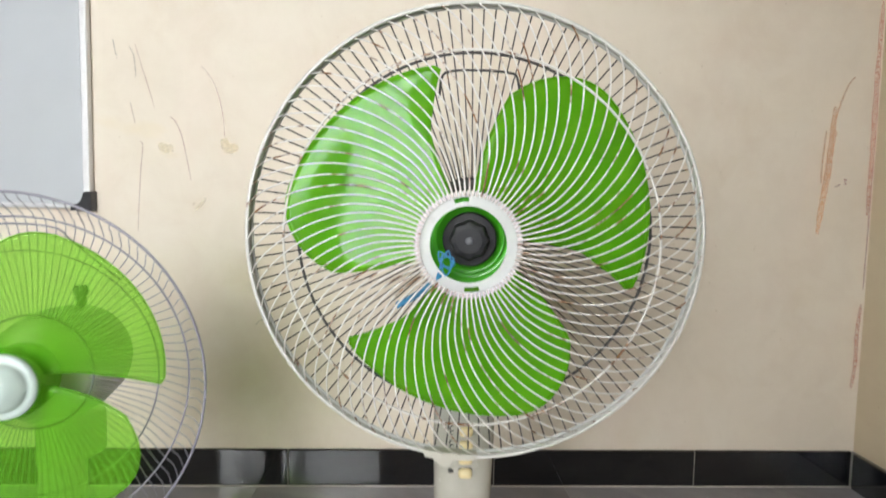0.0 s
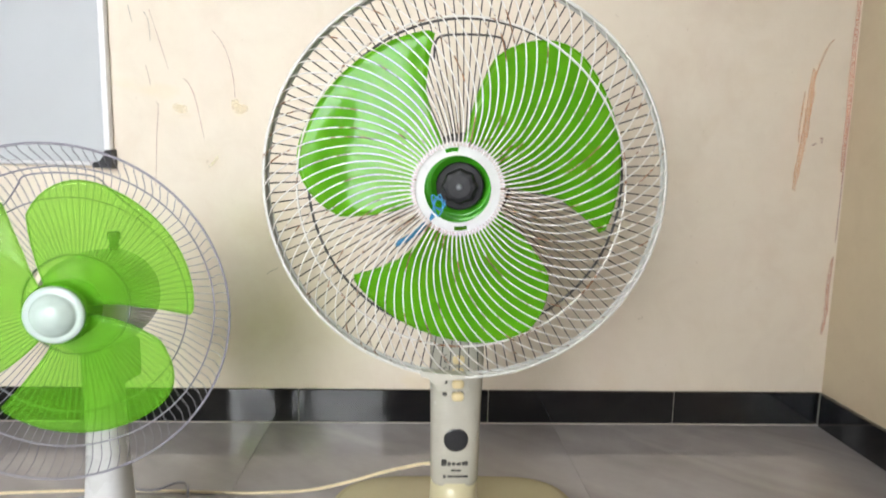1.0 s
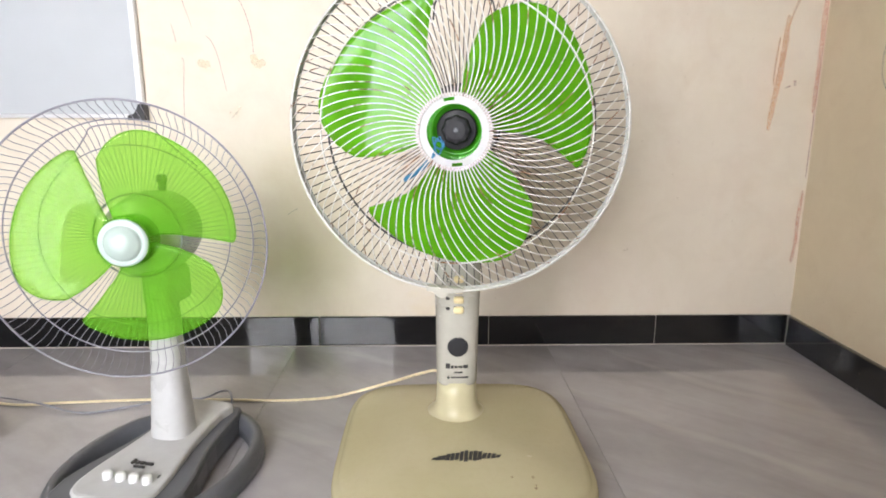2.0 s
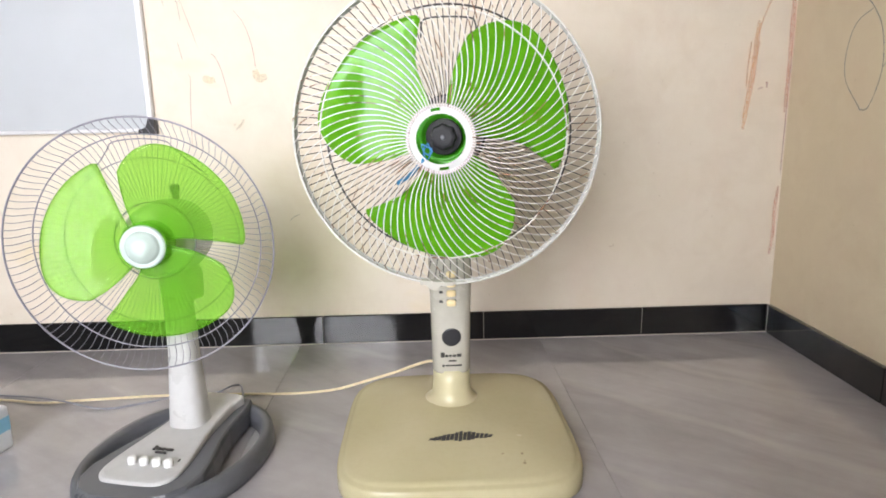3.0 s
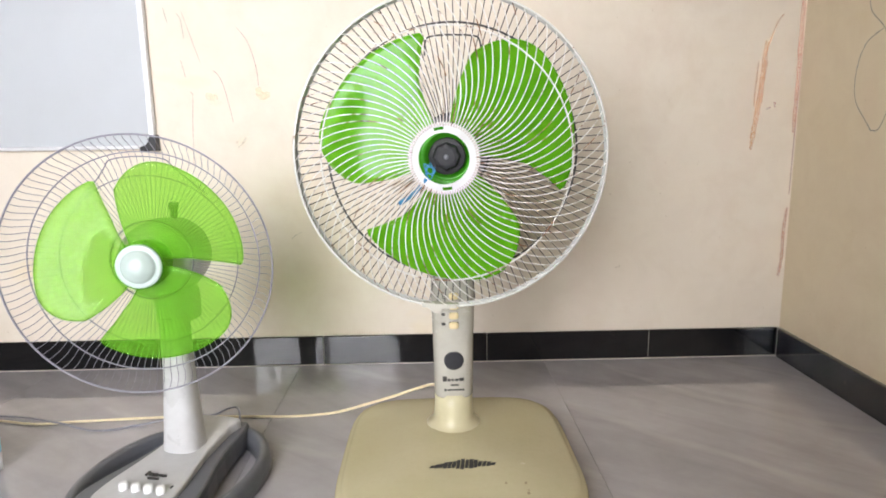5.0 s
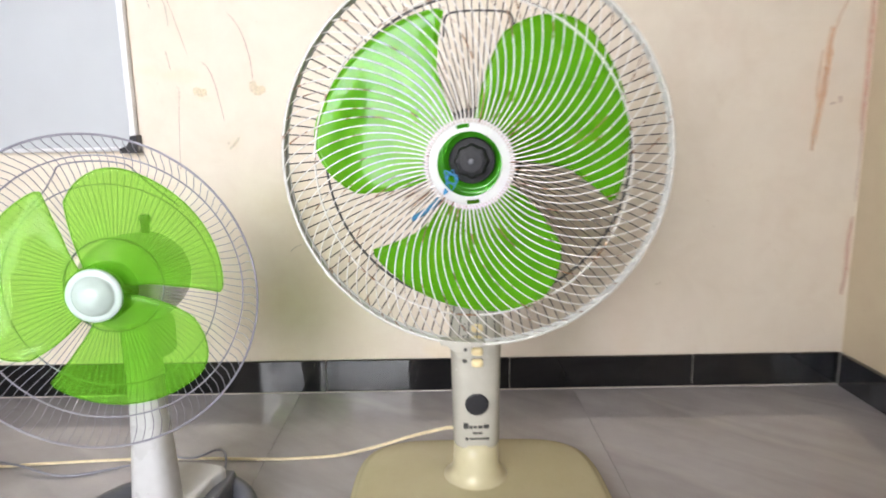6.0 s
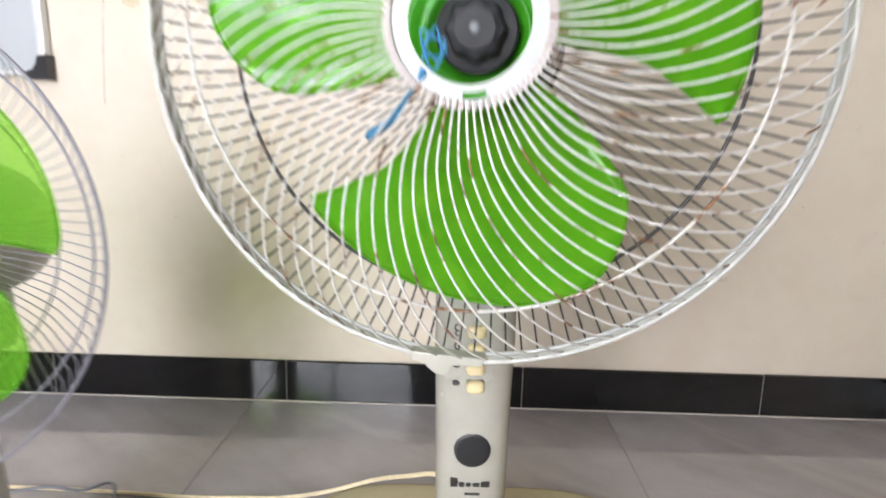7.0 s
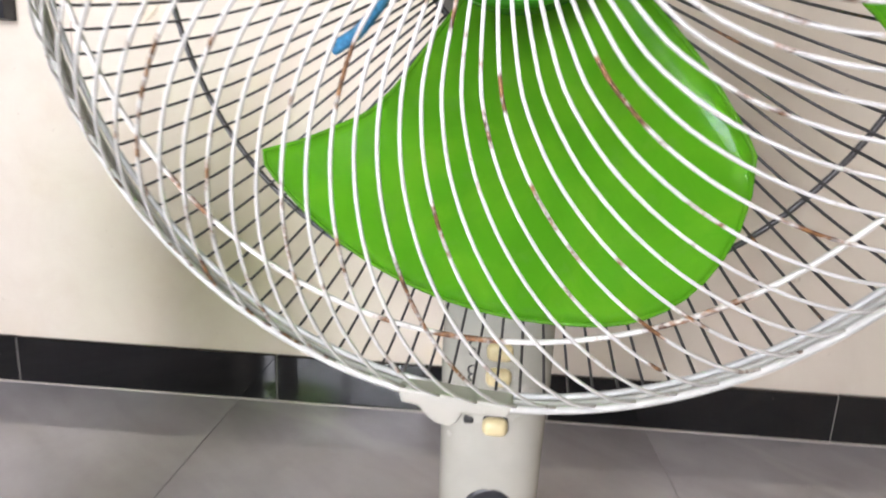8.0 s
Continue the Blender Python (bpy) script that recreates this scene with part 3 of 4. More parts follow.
    # printed mark under the cap, in plain bars
    for x0, x1, z0, z1 in ((-0.019, -0.012, 0.1705, 0.1790), (-0.011, -0.006, 0.1705, 0.1755), (-0.005, 0.000, 0.1710, 0.1755), (0.001, 0.0075, 0.1710, 0.1755), (0.0085, 0.0165, 0.1710, 0.1765),
                           (-0.006, 0.008, 0.1625, 0.1655), (-0.0165, -0.0125, 0.1530, 0.1570), (-0.011, 0.017, 0.1540, 0.1568)):
        put("print", box("print", (x0, x1, front + 0.0003, front + 0.004, z0 - 0.0245, z1 - 0.0245), M_PRINT, 0.0008, 1), column)
    # head
    head = pose(-0.0089, -0.128, 0.5214, FAN_TILT, 0, FAN_YAW)
    motor = [(0.03, 0.205), (0.052, 0.198), (0.060, 0.180), (0.060, 0.13), (0.052, 0.110), (0.044, 0.092), (0.012, 0.088)]
    put("motor_housing", mesh_of("motor_housing", *lathe(motor, 40), M_MOTOR, True), fan, head, "dark grey motor housing")
    put("neck", box("neck", (-0.022, 0.022, -0.02, 0.024, 0.405, 0.475), M_MOTOR, 0.006), fan)
    # guards
    rear = put("rear_guard", mesh_of("rear_guard", *ring(RIM_R - 0.0012, 0.0085, 0.0016), M_REAR_RIM, True), fan, head,
               "dark rusty rear wire guard")
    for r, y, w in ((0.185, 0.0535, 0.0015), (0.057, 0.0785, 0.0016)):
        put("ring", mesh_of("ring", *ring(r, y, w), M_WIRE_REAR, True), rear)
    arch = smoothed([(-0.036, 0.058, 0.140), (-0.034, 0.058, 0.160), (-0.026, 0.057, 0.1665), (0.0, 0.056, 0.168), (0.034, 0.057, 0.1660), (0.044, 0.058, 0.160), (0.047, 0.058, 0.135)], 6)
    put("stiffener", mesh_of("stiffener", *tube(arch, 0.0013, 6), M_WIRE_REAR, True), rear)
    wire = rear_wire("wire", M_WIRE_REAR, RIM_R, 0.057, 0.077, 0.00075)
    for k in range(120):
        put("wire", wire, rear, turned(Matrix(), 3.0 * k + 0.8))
    guard = put("front_guard", mesh_of("front_guard", *ring(RIM_R, -0.002, 0.0020, 8, 160), M_RIM, True), fan, head,
                "rusty white wire front guard")
    put("ring", mesh_of("ring", *ring(0.1680, front_profile((0.1680 - 0.0445) / (RIM_R - 0.0445))[1] + 0.0016, 0.0011), M_WIRE_RUSTY, True), guard)
    put("rim_band", mesh_of("rim_band", *ring(RIM_R + 0.0003, 0.0040, 0.0018, 8, 160), M_RIM, True), guard, label="grey-white rim band")
    wire = front_wire("wire", M_WIRE)
    for k in range(78):
        put("wire", wire, guard, turned(Matrix(), 360.0 / 78 * k + 1.9))
    put("centre_ring", centre_ring("centre_ring", M_RING), guard, pose(0, -0.0600, 0), "flat white plastic ring with slots")
    # crimped wire ends round the centre ring
    teeth = []
    for k in range(78):
        a = radians(360.0 / 78 * k + 3.6)
        c, t = Vector((math.cos(a), 0, math.sin(a))), Vector((-math.sin(a), 0, math.cos(a)))
        up = Vector((0, -1, 0))
        v = [c * r + t * w + up * h for r in (0.0428, 0.0476) for w in (-0.00055, 0.00055) for h in (0.0575, 0.0636 if r < 0.045 else 0.0628)]
        teeth.append((v, [(0, 1, 3, 2), (4, 6, 7, 5), (0, 4, 5, 1), (2, 3, 7, 6), (1, 5, 7, 3), (0, 2, 6, 4)]))
    put("crimp_ring", mesh_of("crimp_ring", *join(*teeth), M_CRIMP), guard, label="pinkish crimped wire ends")
    # clip that holds the two guards together, with a hooked tongue under the rim
    clip = [(-0.046, -0.2170), (-0.044, -0.2240), (-0.036, -0.2250), (-0.033, -0.2285), (-0.028, -0.2325), (-0.021, -0.2340), (-0.017, -0.2315), (-0.015, -0.2262), (0.006, -0.2255), (0.008, -0.2195), (-0.018, -0.2185)]
    rows = [[(x, y, z) for x, z in clip] for y in (-0.0045, 0.0090)]
    bm = bmesh.new()
    bm.from_mesh(mesh_of("clip", *stacked(rows), M_CLIP))
    bmesh.ops.bevel(bm, geom=list(bm.edges), offset=0.0011, segments=2, affect='EDGES', profile=0.5)
    put("clip", from_bm("clip", bm, M_CLIP, False), guard, pose(0.004, 0, 0.003), label="cream plastic guard clip")
    # blades
    hub = [(0.046, 0.050), (0.0465, 0.002), (0.0455, -0.002), (0.043, -0.003), (0.040, 0.002), (0.034, 0.004), (0.0335, 0.000), (0.0325, -0.001), (0.031, 0.003), (0.012, 0.006)]
    hub_ob = put("blade_hub", mesh_of("blade_hub", *lathe(hub, 64), M_HUB_GREEN, True), fan, head, "glossy dark green blade hub")
    bl = blade_mesh("blade", M_BLADE)
    for k in range(3):
        put("blade", bl, hub_ob, turned(Matrix(), 120.0 * k), "glossy green plastic blade")
    put("knob", mesh_of("knob", *knob_profile(), M_KNOB), hub_ob, pose(0, -0.010, 0), "black lobed screw knob")
    put("emblem", mesh_of("emblem", *lathe([(0.0038, -0.0250), (0.0036, -0.0258), (0.0015, -0.0262)], 20), M_DARK, True), hub_ob, label="small grey emblem")
    return fan


pedestal_fan()

# blue twine tied to the centre ring
head = pose(-0.8267, -0.572, 0.5214, FAN_TILT, 0, FAN_YAW)
random.seed(5)
knot = [(-0.0185 + 0.0105 * math.cos(a * 2.3) * random.uniform(0.35, 1), -0.061 - 0.007 * random.random(), -0.0150 + 0.0125 * math.sin(a * 2.3) * random.uniform(0.5, 1)) for a in range(11)]
tail = [(-0.024, -0.060, -0.026), (-0.031, -0.052, -0.034), (-0.041, -0.036, -0.046), (-0.050, -0.025, -0.053), (-0.058, -0.018, -0.059), (-0.068, -0.015, -0.0645)]
twine = put("twine", mesh_of("twine", *join(tube(smoothed([head @ Vector(q) for q in knot], 5), 0.00065, 6),
                                           tube(smoothed([head @ Vector(q) for q in tail], 6), 0.0022, 8, flat=1.9)), M_TWINE, True))
tagged(twine, "blue plastic twine knotted round the fan guard", "twine")


# ---- small desk fan ----
def desk_fan():
    fan = thing("desk_fan", pose(-1.259, -0.490, 0.0, 0, 0, -12),
                "grey desk fan with green blades and open wire guard", "fan")
    # oval base ring with a hand-hold on either side
    outer = rounded_outline(0.139, 0.170, 2.2, 72)
    rows = []
    for s, z in ((1.0, 0.002), (1.0, 0.014), (0.985, 0.027), (0.955, 0.034), (0.90, 0.035), (0.865, 0.030), (0.845, 0.020), (0.835, 0.002)):
        rows.append([(x * s * (1.0), y * s - 0.045, z) for x, y in outer])
    v, f = stacked(rows, False)
    n = len(outer)
    for k in range(n):
        f.append((k, (k + 1) % n, (len(rows) - 1) * n + (k + 1) % n, (len(rows) - 1) * n + k))
    # dark bridge under the panel
    bridge = []
    side = ((-0.203, 0.040), (-0.188, 0.072), (-0.165, 0.090), (-0.13, 0.095), (-0.09, 0.087), (-0.04, 0.072), (0.0, 0.064), (0.04, 0.060), (0.08, 0.057), (0.108, 0.050))
    out = [(w, y) for y, w in side] + [(-w, y) for y, w in reversed(side)]
    for s, z in ((1.0, 0.003), (1.0, 0.030), (0.97, 0.037), (0.93, 0.039)):
        bridge.append([(x * s, y * (1 if s == 1 else 0.99), z + 0.006 * (0.5 + y * 2)) for x, y in out])
    base = put("base", mesh_of("base", *join((v, f), stacked(bridge)), M_DARK, True), fan, label="dark blue-grey oval base")
    for p in base.data.polygons:
        p.use_smooth = p.index < n * 8
    side = ((-0.172, 0.036), (-0.165, 0.056), (-0.152, 0.066), (-0.132, 0.068), (-0.10, 0.064), (-0.06, 0.056), (-0.02, 0.049), (0.02, 0.046), (0.06, 0.044), (0.095, 0.043))
    out = smoothed([(w, y, 0) for y, w in side] + [(-w, y, 0) for y, w in reversed(side)], 4, True)
    rows = [[(p.x * s * 0.91, p.y * t, 0.0375 + dz + 0.012 * (p.y + 0.17) / 0.26) for p in out] for s, t, dz in ((1.0, 1.0, -0.01), (1.0, 1.0, 0.004), (0.975, 0.985, 0.007), (0.92, 0.96, 0.0082))]
    panel = put("panel", mesh_of("panel", *stacked(rows), M_SILVER), fan, label="light grey control panel")
    for k in range(4):
        x = -0.023 + 0.0203 * k
        put("button", mesh_of("button", *lathe([(0.0070, -0.004), (0.0070, 0.008), (0.0062, 0.0105), (0.0045, 0.0118)], 20, 'Z'), M_WHITE, True), panel, pose(x, -0.128, 0.0465), "white push button")
        put("print", box("print", (x + 0.007, x + 0.0090, -0.117, -0.111, 0.0470, 0.0495), M_PRINT), panel)
    for x0, x1, y0, y1 in ((-0.013, -0.009, -0.094, -0.084), (-0.007, -0.001, -0.093, -0.088), (0.001, 0.007, -0.093, -0.088), (0.009, 0.021, -0.093, -0.089), (-0.004, 0.014, -0.101, -0.099)):
        put("print", box("print", (x0, x1, y0, y1, 0.0478, 0.0512 + 0.0006), M_PRINT), panel)
    # column
    layers = []
    for z, w, dx in ((0.038, 0.0335, -0.005), (0.048, 0.0322, -0.005), (0.095, 0.0290, -0.004), (0.185, 0.0232, -0.003), (0.245, 0.0225, -0.003), (0.270, 0.0222, -0.003), (0.275, 0.021, -0.003)):
        layers.append([(x + dx, y - 0.002, z) for x, y in rounded_outline(w, w * 0.9, 2.6, 48)])
    put("column", mesh_of("column", *stacked(layers), M_SILVER, True), fan, label="tapered silver-grey column")
    head = fan.matrix_world.inverted() @ pose(-1.2705, -0.576, 0.371, -1.45, 0, 6.0)
    motor = [(0.025, 0.215), (0.050, 0.208), (0.062, 0.185), (0.065, 0.14), (0.062, 0.10), (0.05, 0.075), (0.02, 0.07)]
    mo = put("motor_housing", mesh_of("motor_housing", *lathe(motor, 40), M_SILVER, True), fan, head @ pose(-0.004, 0, -0.008), "grey motor housing")
    put("knob", mesh_of("knob", *lathe([(0.006, 0.0), (0.006, 0.014), (0.0085, 0.016), (0.008, 0.024), (0.006, 0.026)], 20, 'Z'), M_DARK, True), mo, pose(0.012, 0.16, 0.062), "dark swing knob")
    put("neck", box("neck", (-0.025, 0.019, -0.02, 0.045, 0.26, 0.315), M_SILVER, 0.008, 3), fan)
    R = 0.1868
    guard = put("wire_guard", mesh_of("wire_guard", *ring(R, 0, 0.0014, 8, 140), M_WIRE_SMALL, True), fan, head, "blue-grey wire guard, open in front")
    for r, y, w in ((0.163, 0.0335, 0.0010), (0.128, 0.0515, 0.0009), (0.060, 0.0605, 0.0014)):
        put("ring", mesh_of("ring", *ring(r, y, w), M_WIRE_SMALL, True), guard)
    arch = smoothed([(-0.090, 0.053, 0.098), (-0.066, 0.049, 0.120), (-0.048, 0.040, 0.140), (-0.036, 0.034, 0.152), (0.0, 0.032, 0.156), (0.036, 0.034, 0.152), (0.048, 0.040, 0.140), (0.066, 0.049, 0.120), (0.090, 0.053, 0.098)], 5)
    put("stiffener", mesh_of("stiffener", *tube(arch, 0.0010, 6), M_WIRE_SMALL, True), guard)
    pts = [(R, 0.0, 0.0), (0.1805, 0.010, 0.001), (0.174, 0.022, 0.0), (0.163, 0.0340, -0.003), (0.146, 0.0445, -0.002), (0.128, 0.0520, 0.0), (0.095, 0.058, 0.0), (0.055, 0.061, 0.0)]
    wire = mesh_of("wire", *tube(smoothed(pts, 3), 0.0005, 5), M_WIRE_SMALL, True)
    for k in range(106):
        put("wire", wire, guard, turned(Matrix(), 360.0 / 106 * k))
    hub = put("blade_hub", mesh_of("blade_hub", *lathe([(0.034, 0.048), (0.0355, 0.012), (0.034, 0.004), (0.015, 0.002)], 40), M_BLADE_SMALL, True), fan, head, "green blade hub")
    cap = [(0.0315, 0.010), (0.0325, 0.004), (0.0315, 0.001), (0.027, 0.0), (0.0245, 0.001), (0.0235, -0.0015), (0.020, -0.0060), (0.0145, -0.0085), (0.013, -0.0100), (0.006, -0.0115)]
    put("cap", mesh_of("cap", *lathe(cap, 48), M_CAP, True), hub, label="pale round blade nut")
    lead = ((0.03, 0.10, 0.15, 0.20), (112, 100, 96, 93))
    trail = ((0.03, 0.10, 0.15, 0.20), (214, 206, 200, 196))
    bl = blade_mesh("blade", M_BLADE_SMALL, 0.80, lead, trail, 0.034, 0.024)
    for k in range(3):
        put("blade", bl, hub, turned(Matrix(), 120.0 * k + 22), "glossy bright green plastic blade")
    return fan


desk_fan()


# ---- whiteboard ----
def whiteboard():
    wb = thing("whiteboard", pose(-1.4765, WALL, 0.5285), "whiteboard with aluminium frame and black corners", "whiteboard")
    wide, high = 1.2, 0.9
    put("panel", box("panel", (-wide + 0.006, -0.006, -0.014, -0.002, 0.004, high - 0.004), M_BOARD), wb, label="glossy white writing surface")
    for lims in ((-0.013, 0.0, -0.018, -0.001, 0.03, high - 0.03), (-wide, -wide + 0.013, -0.018, -0.001, 0.03, high - 0.03),
                 (-wide + 0.03, -0.03, -0.018, -0.001, 0.0, 0.009), (-wide + 0.03, -0.03, -0.018, -0.001, high - 0.009, high)):
        put("frame", box("frame", lims, M_ALU, 0.003), wb, label="aluminium frame strip")
    cap = ((0.004, -0.004), (-0.034, -0.004), (-0.034, 0.006), (-0.020, 0.010), (-0.014, 0.018), (-0.010, 0.030), (0.004, 0.032))
    for x, z, sx, sz in ((0, 0, 1, 1), (-wide, 0, -1, 1), (0, high, 1, -1), (-wide, high, -1, -1)):
        rows = [[(x + sx * px * g, y, z + sz * pz * g) for px, pz in cap] for y, g in ((-0.001, 1.0), (-0.020, 1.0), (-0.023, 0.94))]
        put("corner", mesh_of("corner", *stacked(rows), M_BLACK), wb, label="black plastic corner cap")
    return wb


whiteboard()


# ---- cords and pack ----
def cord(name, points, radius, mat, label):
    ob = put(name, mesh_of(name, *tube(smoothed(points, 10), radius, 8), mat, True))
    return tagged(ob, label, "cord")


cord("power_cord", [(-2.231, -0.328, 0.0030), (-1.863, -0.272, 0.0030), (-1.735, -0.277, 0.0030), (-1.636, -0.298, 0.0030), (-1.558, -0.291, 0.0030), (-1.402, -0.281, 0.0030), (-1.277, -0.283, 0.0030), (-1.159, -0.289, 0.0030), (-1.101, -0.286, 0.0030), (-1.042, -0.306, 0.0180), (-0.979, -0.333, 0.0460), (-0.925, -0.326, 0.0587), (-0.885, -0.363, 0.0874), (-0.852, -0.386, 0.1046), (-0.826, -0.416, 0.1097)],
     0.0026, M_CORD, "cream power cord running from the fan column to the tiles")
cord("power_cord", [(-2.233, -0.288, 0.0030), (-1.864, -0.251, 0.0030), (-1.713, -0.261, 0.0030), (-1.598, -0.302, 0.0085), (-1.502, -0.331, 0.0030), (-1.427, -0.311, 0.0030), (-1.351, -0.288, 0.0085), (-1.294, -0.296, 0.0120), (-1.250, -0.314, 0.0350), (-1.222, -0.346, 0.0480), (-1.212, -0.375, 0.0360), (-1.218, -0.401, 0.0260)],
     0.0020, M_CORD_GREY, "grey cord of the desk fan on the tiles")

pack = thing("pack", pose(-1.660, -0.478, 0.0, 0, 0, -14), "white and blue paper pack standing on the floor", "pack")
put("carton", box("carton", (-0.075, 0.068, -0.035, 0.035, 0.0, 0.078), M_PACK, 0.006, 3), pack)
put("band", box("band", (-0.0755, 0.0686, -0.0356, 0.0356, 0.030, 0.063), M_PACK_BLUE, 0.006, 3), pack, label="light blue band")


# ---- crayon marks on the walls ----
def stroke(points, width, mat, label, wall="north", ends=0.4):
    """A flat crayon line on a wall: points across and up."""
    pts = smoothed([(a, b, 0) for a, b in points], 8)
    verts, faces = [], []
    for i, p in enumerate(pts):
        t = (pts[min(i + 1, len(pts) - 1)] - pts[max(i - 1, 0)]).normalized()
        s = Vector((-t.y, t.x, 0))
        f = i / (len(pts) - 1)
        w = width * (ends + (1 - ends) * math.sin(math.pi * f) ** 0.5) * random.uniform(0.8, 1.2) / 2
        for q in (p + s * w, p - s * w):
            verts.append((q.x, WALL - 0.0003, q.y) if wall == "north" else (WALL - 0.0003, q.x, q.y))
    for i in range(len(pts) - 1):
        a, b = 2 * i, 2 * i + 2
        faces.append((a, a + 1, b + 1, b))
    return tagged(put("crayon_mark", mesh_of("crayon_mark", verts, faces, mat)), label, "crayon mark")


random.seed(8)
O, RD, DK, BL, YL = "orange crayon stroke on the cream wall", "thin red crayon line on the cream wall", "thin dark crayon line on the cream wall", "blue crayon loop on the cream side wall", "faint yellow crayon smear on the cream wall"
stroke([(-0.043, 0.810), (-0.056, 0.793), (-0.073, 0.743), (-0.082, 0.697)], 0.0045, M_CRAYON_ORANGE, O)
stroke([(-0.078, 0.753), (-0.081, 0.697), (-0.085, 0.625), (-0.093, 0.559), (-0.098, 0.506)], 0.013, M_CRAYON_ORANGE, O)
stroke([(-0.074, 0.707), (-0.084, 0.645), (-0.094, 0.584)], 0.008, M_CRAYON_ORANGE, O)
stroke([(-0.093, 0.707), (-0.097, 0.645), (-0.097, 0.604)], 0.005, M_CRAYON_ORANGE, O)
stroke([(-0.050, 0.617), (-0.048, 0.609), (-0.050, 0.603)], 0.006, M_CRAYON_RED, O)
stroke([(-0.070, 0.599), (-0.057, 0.604)], 0.004, M_CRAYON_RED, O)
stroke([(0.001, 0.960), (0.000, 0.80), (0.001, 0.66), (0.000, 0.545)], 0.012, M_CRAYON_CORNER, "red crayon rubbed down the wall corner")
stroke([(0.005, 0.70), (0.004, 0.55), (0.003, 0.40)], 0.004, M_CRAYON_RED, "red crayon rubbed down the wall corner")
stroke([(0.001, 0.370), (-0.003, 0.31), (-0.002, 0.25), (-0.007, 0.200)], 0.009, M_CRAYON_CORNER, "orange crayon rubbed down the wall corner")
stroke([(-0.198, 0.833), (-0.205, 0.780), (-0.244, 0.742), (-0.276, 0.696), (-0.288, 0.623), (-0.265, 0.556), (-0.243, 0.547), (-0.232, 0.556), (-0.186, 0.609), (-0.181, 0.665), (-0.201, 0.715), (-0.245, 0.737)], 0.0028, M_CRAYON_BLUE, BL, "east", 0.9)
stroke([(-0.288, 0.625), (-0.312, 0.639), (-0.371, 0.653)], 0.0028, M_CRAYON_BLUE, BL, "east", 0.9)
stroke([(-1.438, 0.837), (-1.435, 0.821), (-1.431, 0.804)], 0.0022, M_CRAYON_DARK, DK)
stroke([(-1.409, 0.825), (-1.401, 0.809), (-1.398, 0.771)], 0.0022, M_CRAYON_DARK, DK)
stroke([(-1.399, 0.831), (-1.384, 0.781), (-1.365, 0.717)], 0.0014, M_CRAYON_RED, RD)
stroke([(-1.409, 0.726), (-1.405, 0.708), (-1.401, 0.687)], 0.0022, M_CRAYON_RED, RD)
stroke([(-1.392, 0.655), (-1.388, 0.645), (-1.393, 0.590), (-1.399, 0.489)], 0.0018, M_CRAYON_RED, RD)
stroke([(-1.279, 0.794), (-1.261, 0.771), (-1.250, 0.745), (-1.241, 0.707), (-1.238, 0.667)], 0.0022, M_CRAYON_RED, RD)
stroke([(-1.339, 0.702), (-1.327, 0.691), (-1.315, 0.660), (-1.300, 0.583)], 0.0022, M_CRAYON_RED, RD)
stroke([(-1.359, 0.650), (-1.344, 0.642), (-1.332, 0.645)], 0.016, M_CRAYON_YELLOW, YL)
stroke([(-1.240, 0.664), (-1.233, 0.644), (-1.214, 0.650)], 0.018, M_CRAYON_YELLOW, YL)
stroke([(-1.294, 0.529), (-1.280, 0.543), (-1.274, 0.553)], 0.006, M_CRAYON_YELLOW, YL)
stroke([(-1.183, 0.314), (-1.173, 0.322), (-1.158, 0.329)], 0.0014, M_CRAYON_DARK, DK)


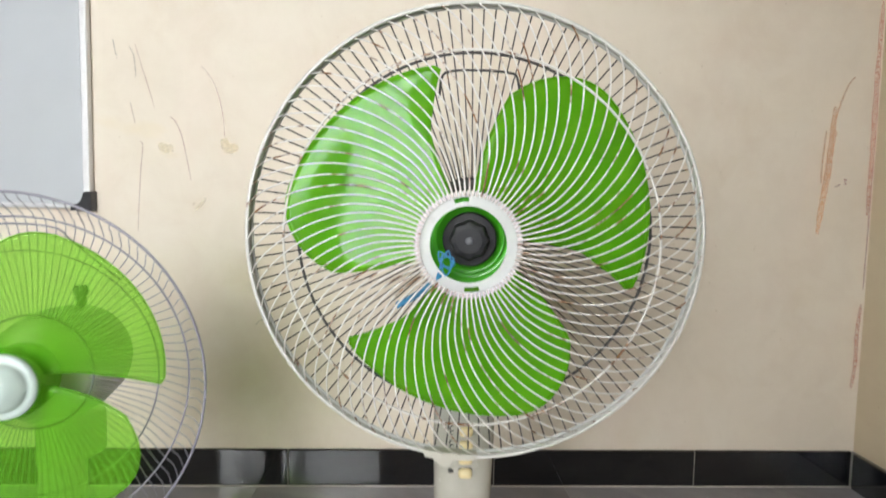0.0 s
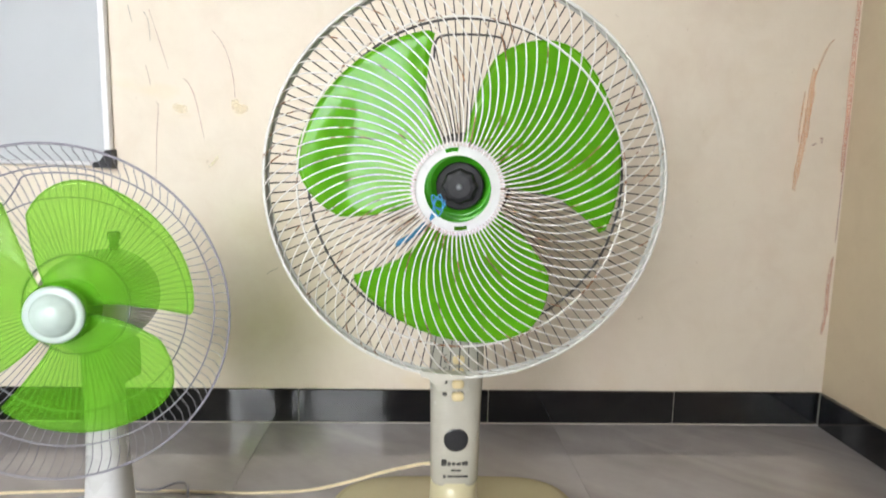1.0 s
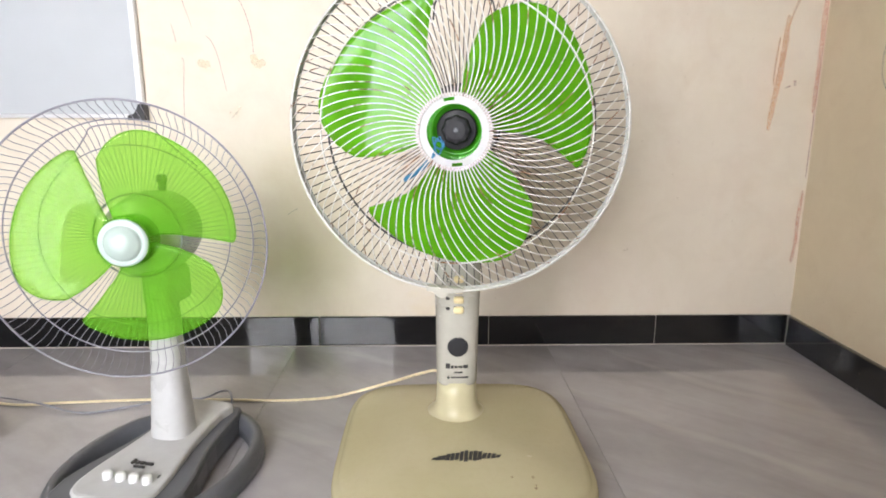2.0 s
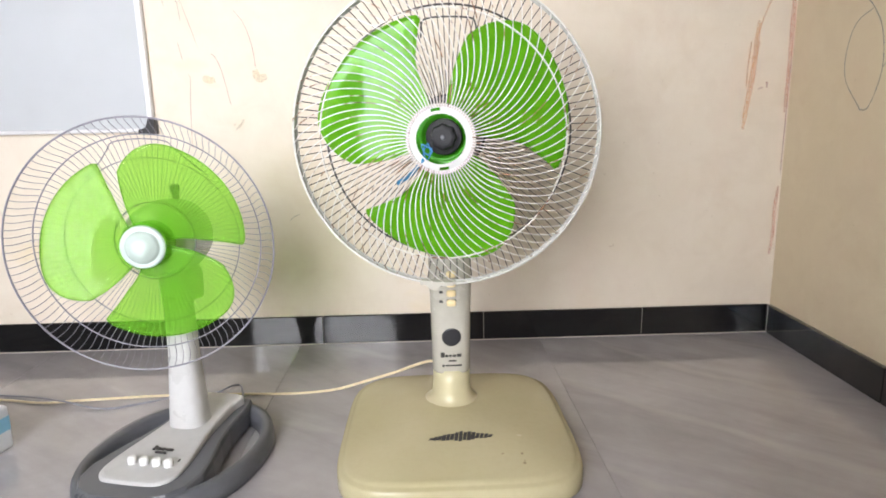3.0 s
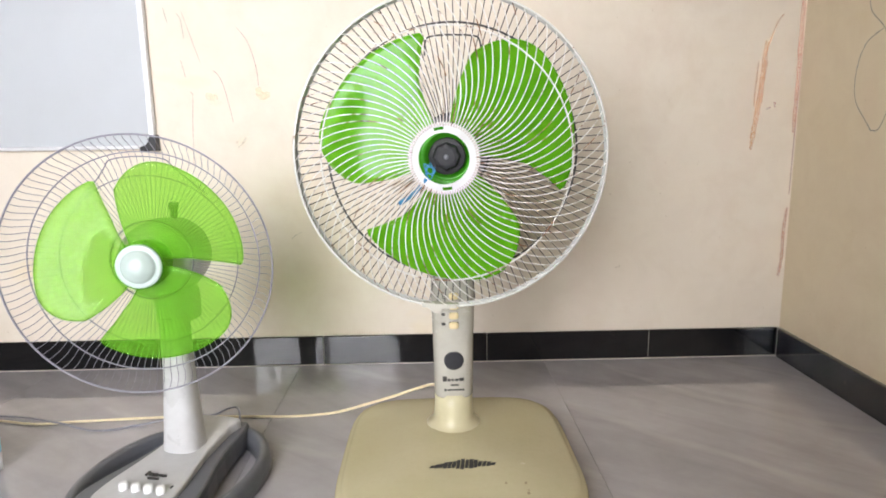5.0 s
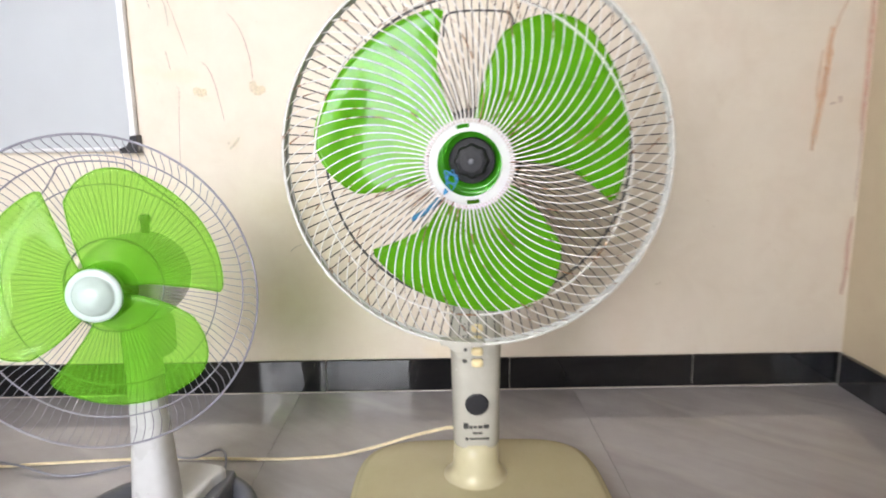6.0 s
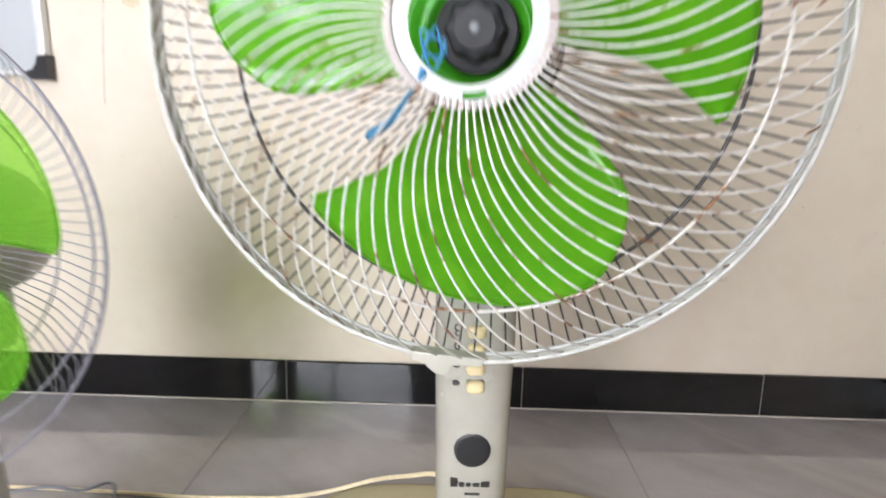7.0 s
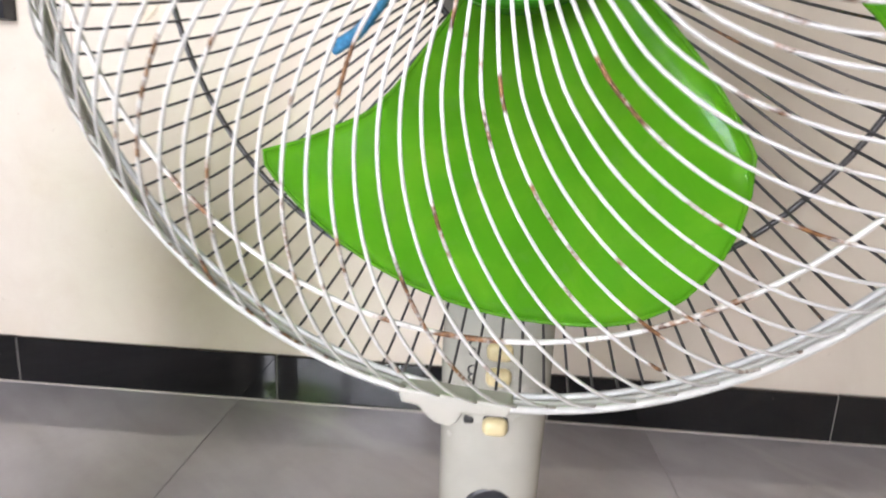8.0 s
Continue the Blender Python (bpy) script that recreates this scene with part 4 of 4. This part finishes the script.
# ---- skirting and floor tiles, piece by piece ----
SKIRT_H, JOINT = 0.0723, 0.0022
skirting = tagged(put("baseboard", box("baseboard", (ROOM_X, WALL, 0.002, WALL, 0.0, SKIRT_H - 0.002), M_SKIRT_GROUT)), "glossy black tile skirting with pale joints", "skirting", kind="structure")
skirting_east = tagged(put("baseboard_east", box("baseboard_east", (0.002, WALL, ROOM_Y, 0.0, 0.0, SKIRT_H - 0.002), M_SKIRT_GROUT)), "glossy black tile skirting with pale joints", "skirting", kind="structure")
full = box("tile", (-0.40 + JOINT, 0.0, 0.0, WALL - 0.001, 0.001, SKIRT_H), M_SKIRT, 0.0012, 1)
first = box("tile", (-0.321 + JOINT, -0.001, 0.0, WALL - 0.001, 0.001, SKIRT_H), M_SKIRT, 0.0012, 1)
put("tile", first, skirting)
for k in range(6):
    put("tile", full, skirting, pose(-0.321 - 0.40 * k, random.uniform(-0.0006, 0.0006), random.uniform(-0.001, 0.001)))
put("tile", box("tile", (ROOM_X, -2.721, 0.0, WALL - 0.001, 0.001, SKIRT_H), M_SKIRT, 0.0012, 1), skirting)
for k in range(5):
    put("tile", full, skirting_east, pose(0, -0.012 - 0.40 * k, random.uniform(-0.001, 0.001), 0, 0, 90) @ pose(0, 0, 0))

put("grout_line", box("grout_line", (ROOM_X, -0.003, -0.0030, 0.0005, -0.001, 0.0016), M_FILLET, 0.0005, 1), skirting)
put("grout_line", box("grout_line", (-0.0030, 0.0005, ROOM_Y, -0.003, -0.001, 0.0016), M_FILLET, 0.0005, 1), skirting_east)

GAP = 0.0005
xs = [WALL, -0.580] + [-0.580 - 0.596 * k for k in range(1, 6)]
ys = [WALL, -0.92, -2.112]
tile_cache = {}
for i in range(len(xs) - 1):
    for j in range(len(ys) - 1):
        if xs[i] <= ROOM_X or ys[j] <= ROOM_Y:
            continue
        w, d = xs[i] - max(xs[i + 1], ROOM_X), ys[j] - max(ys[j + 1], ROOM_Y)
        key = (round(w, 3), round(d, 3))
        if key not in tile_cache:
            tile_cache[key] = box("tile", (-w + GAP, -GAP, -d + GAP, -GAP, -0.008, 0.0), M_FLOOR, 0.0003, 1)
        put("tile", tile_cache[key], floor, pose(xs[i], ys[j], 0))
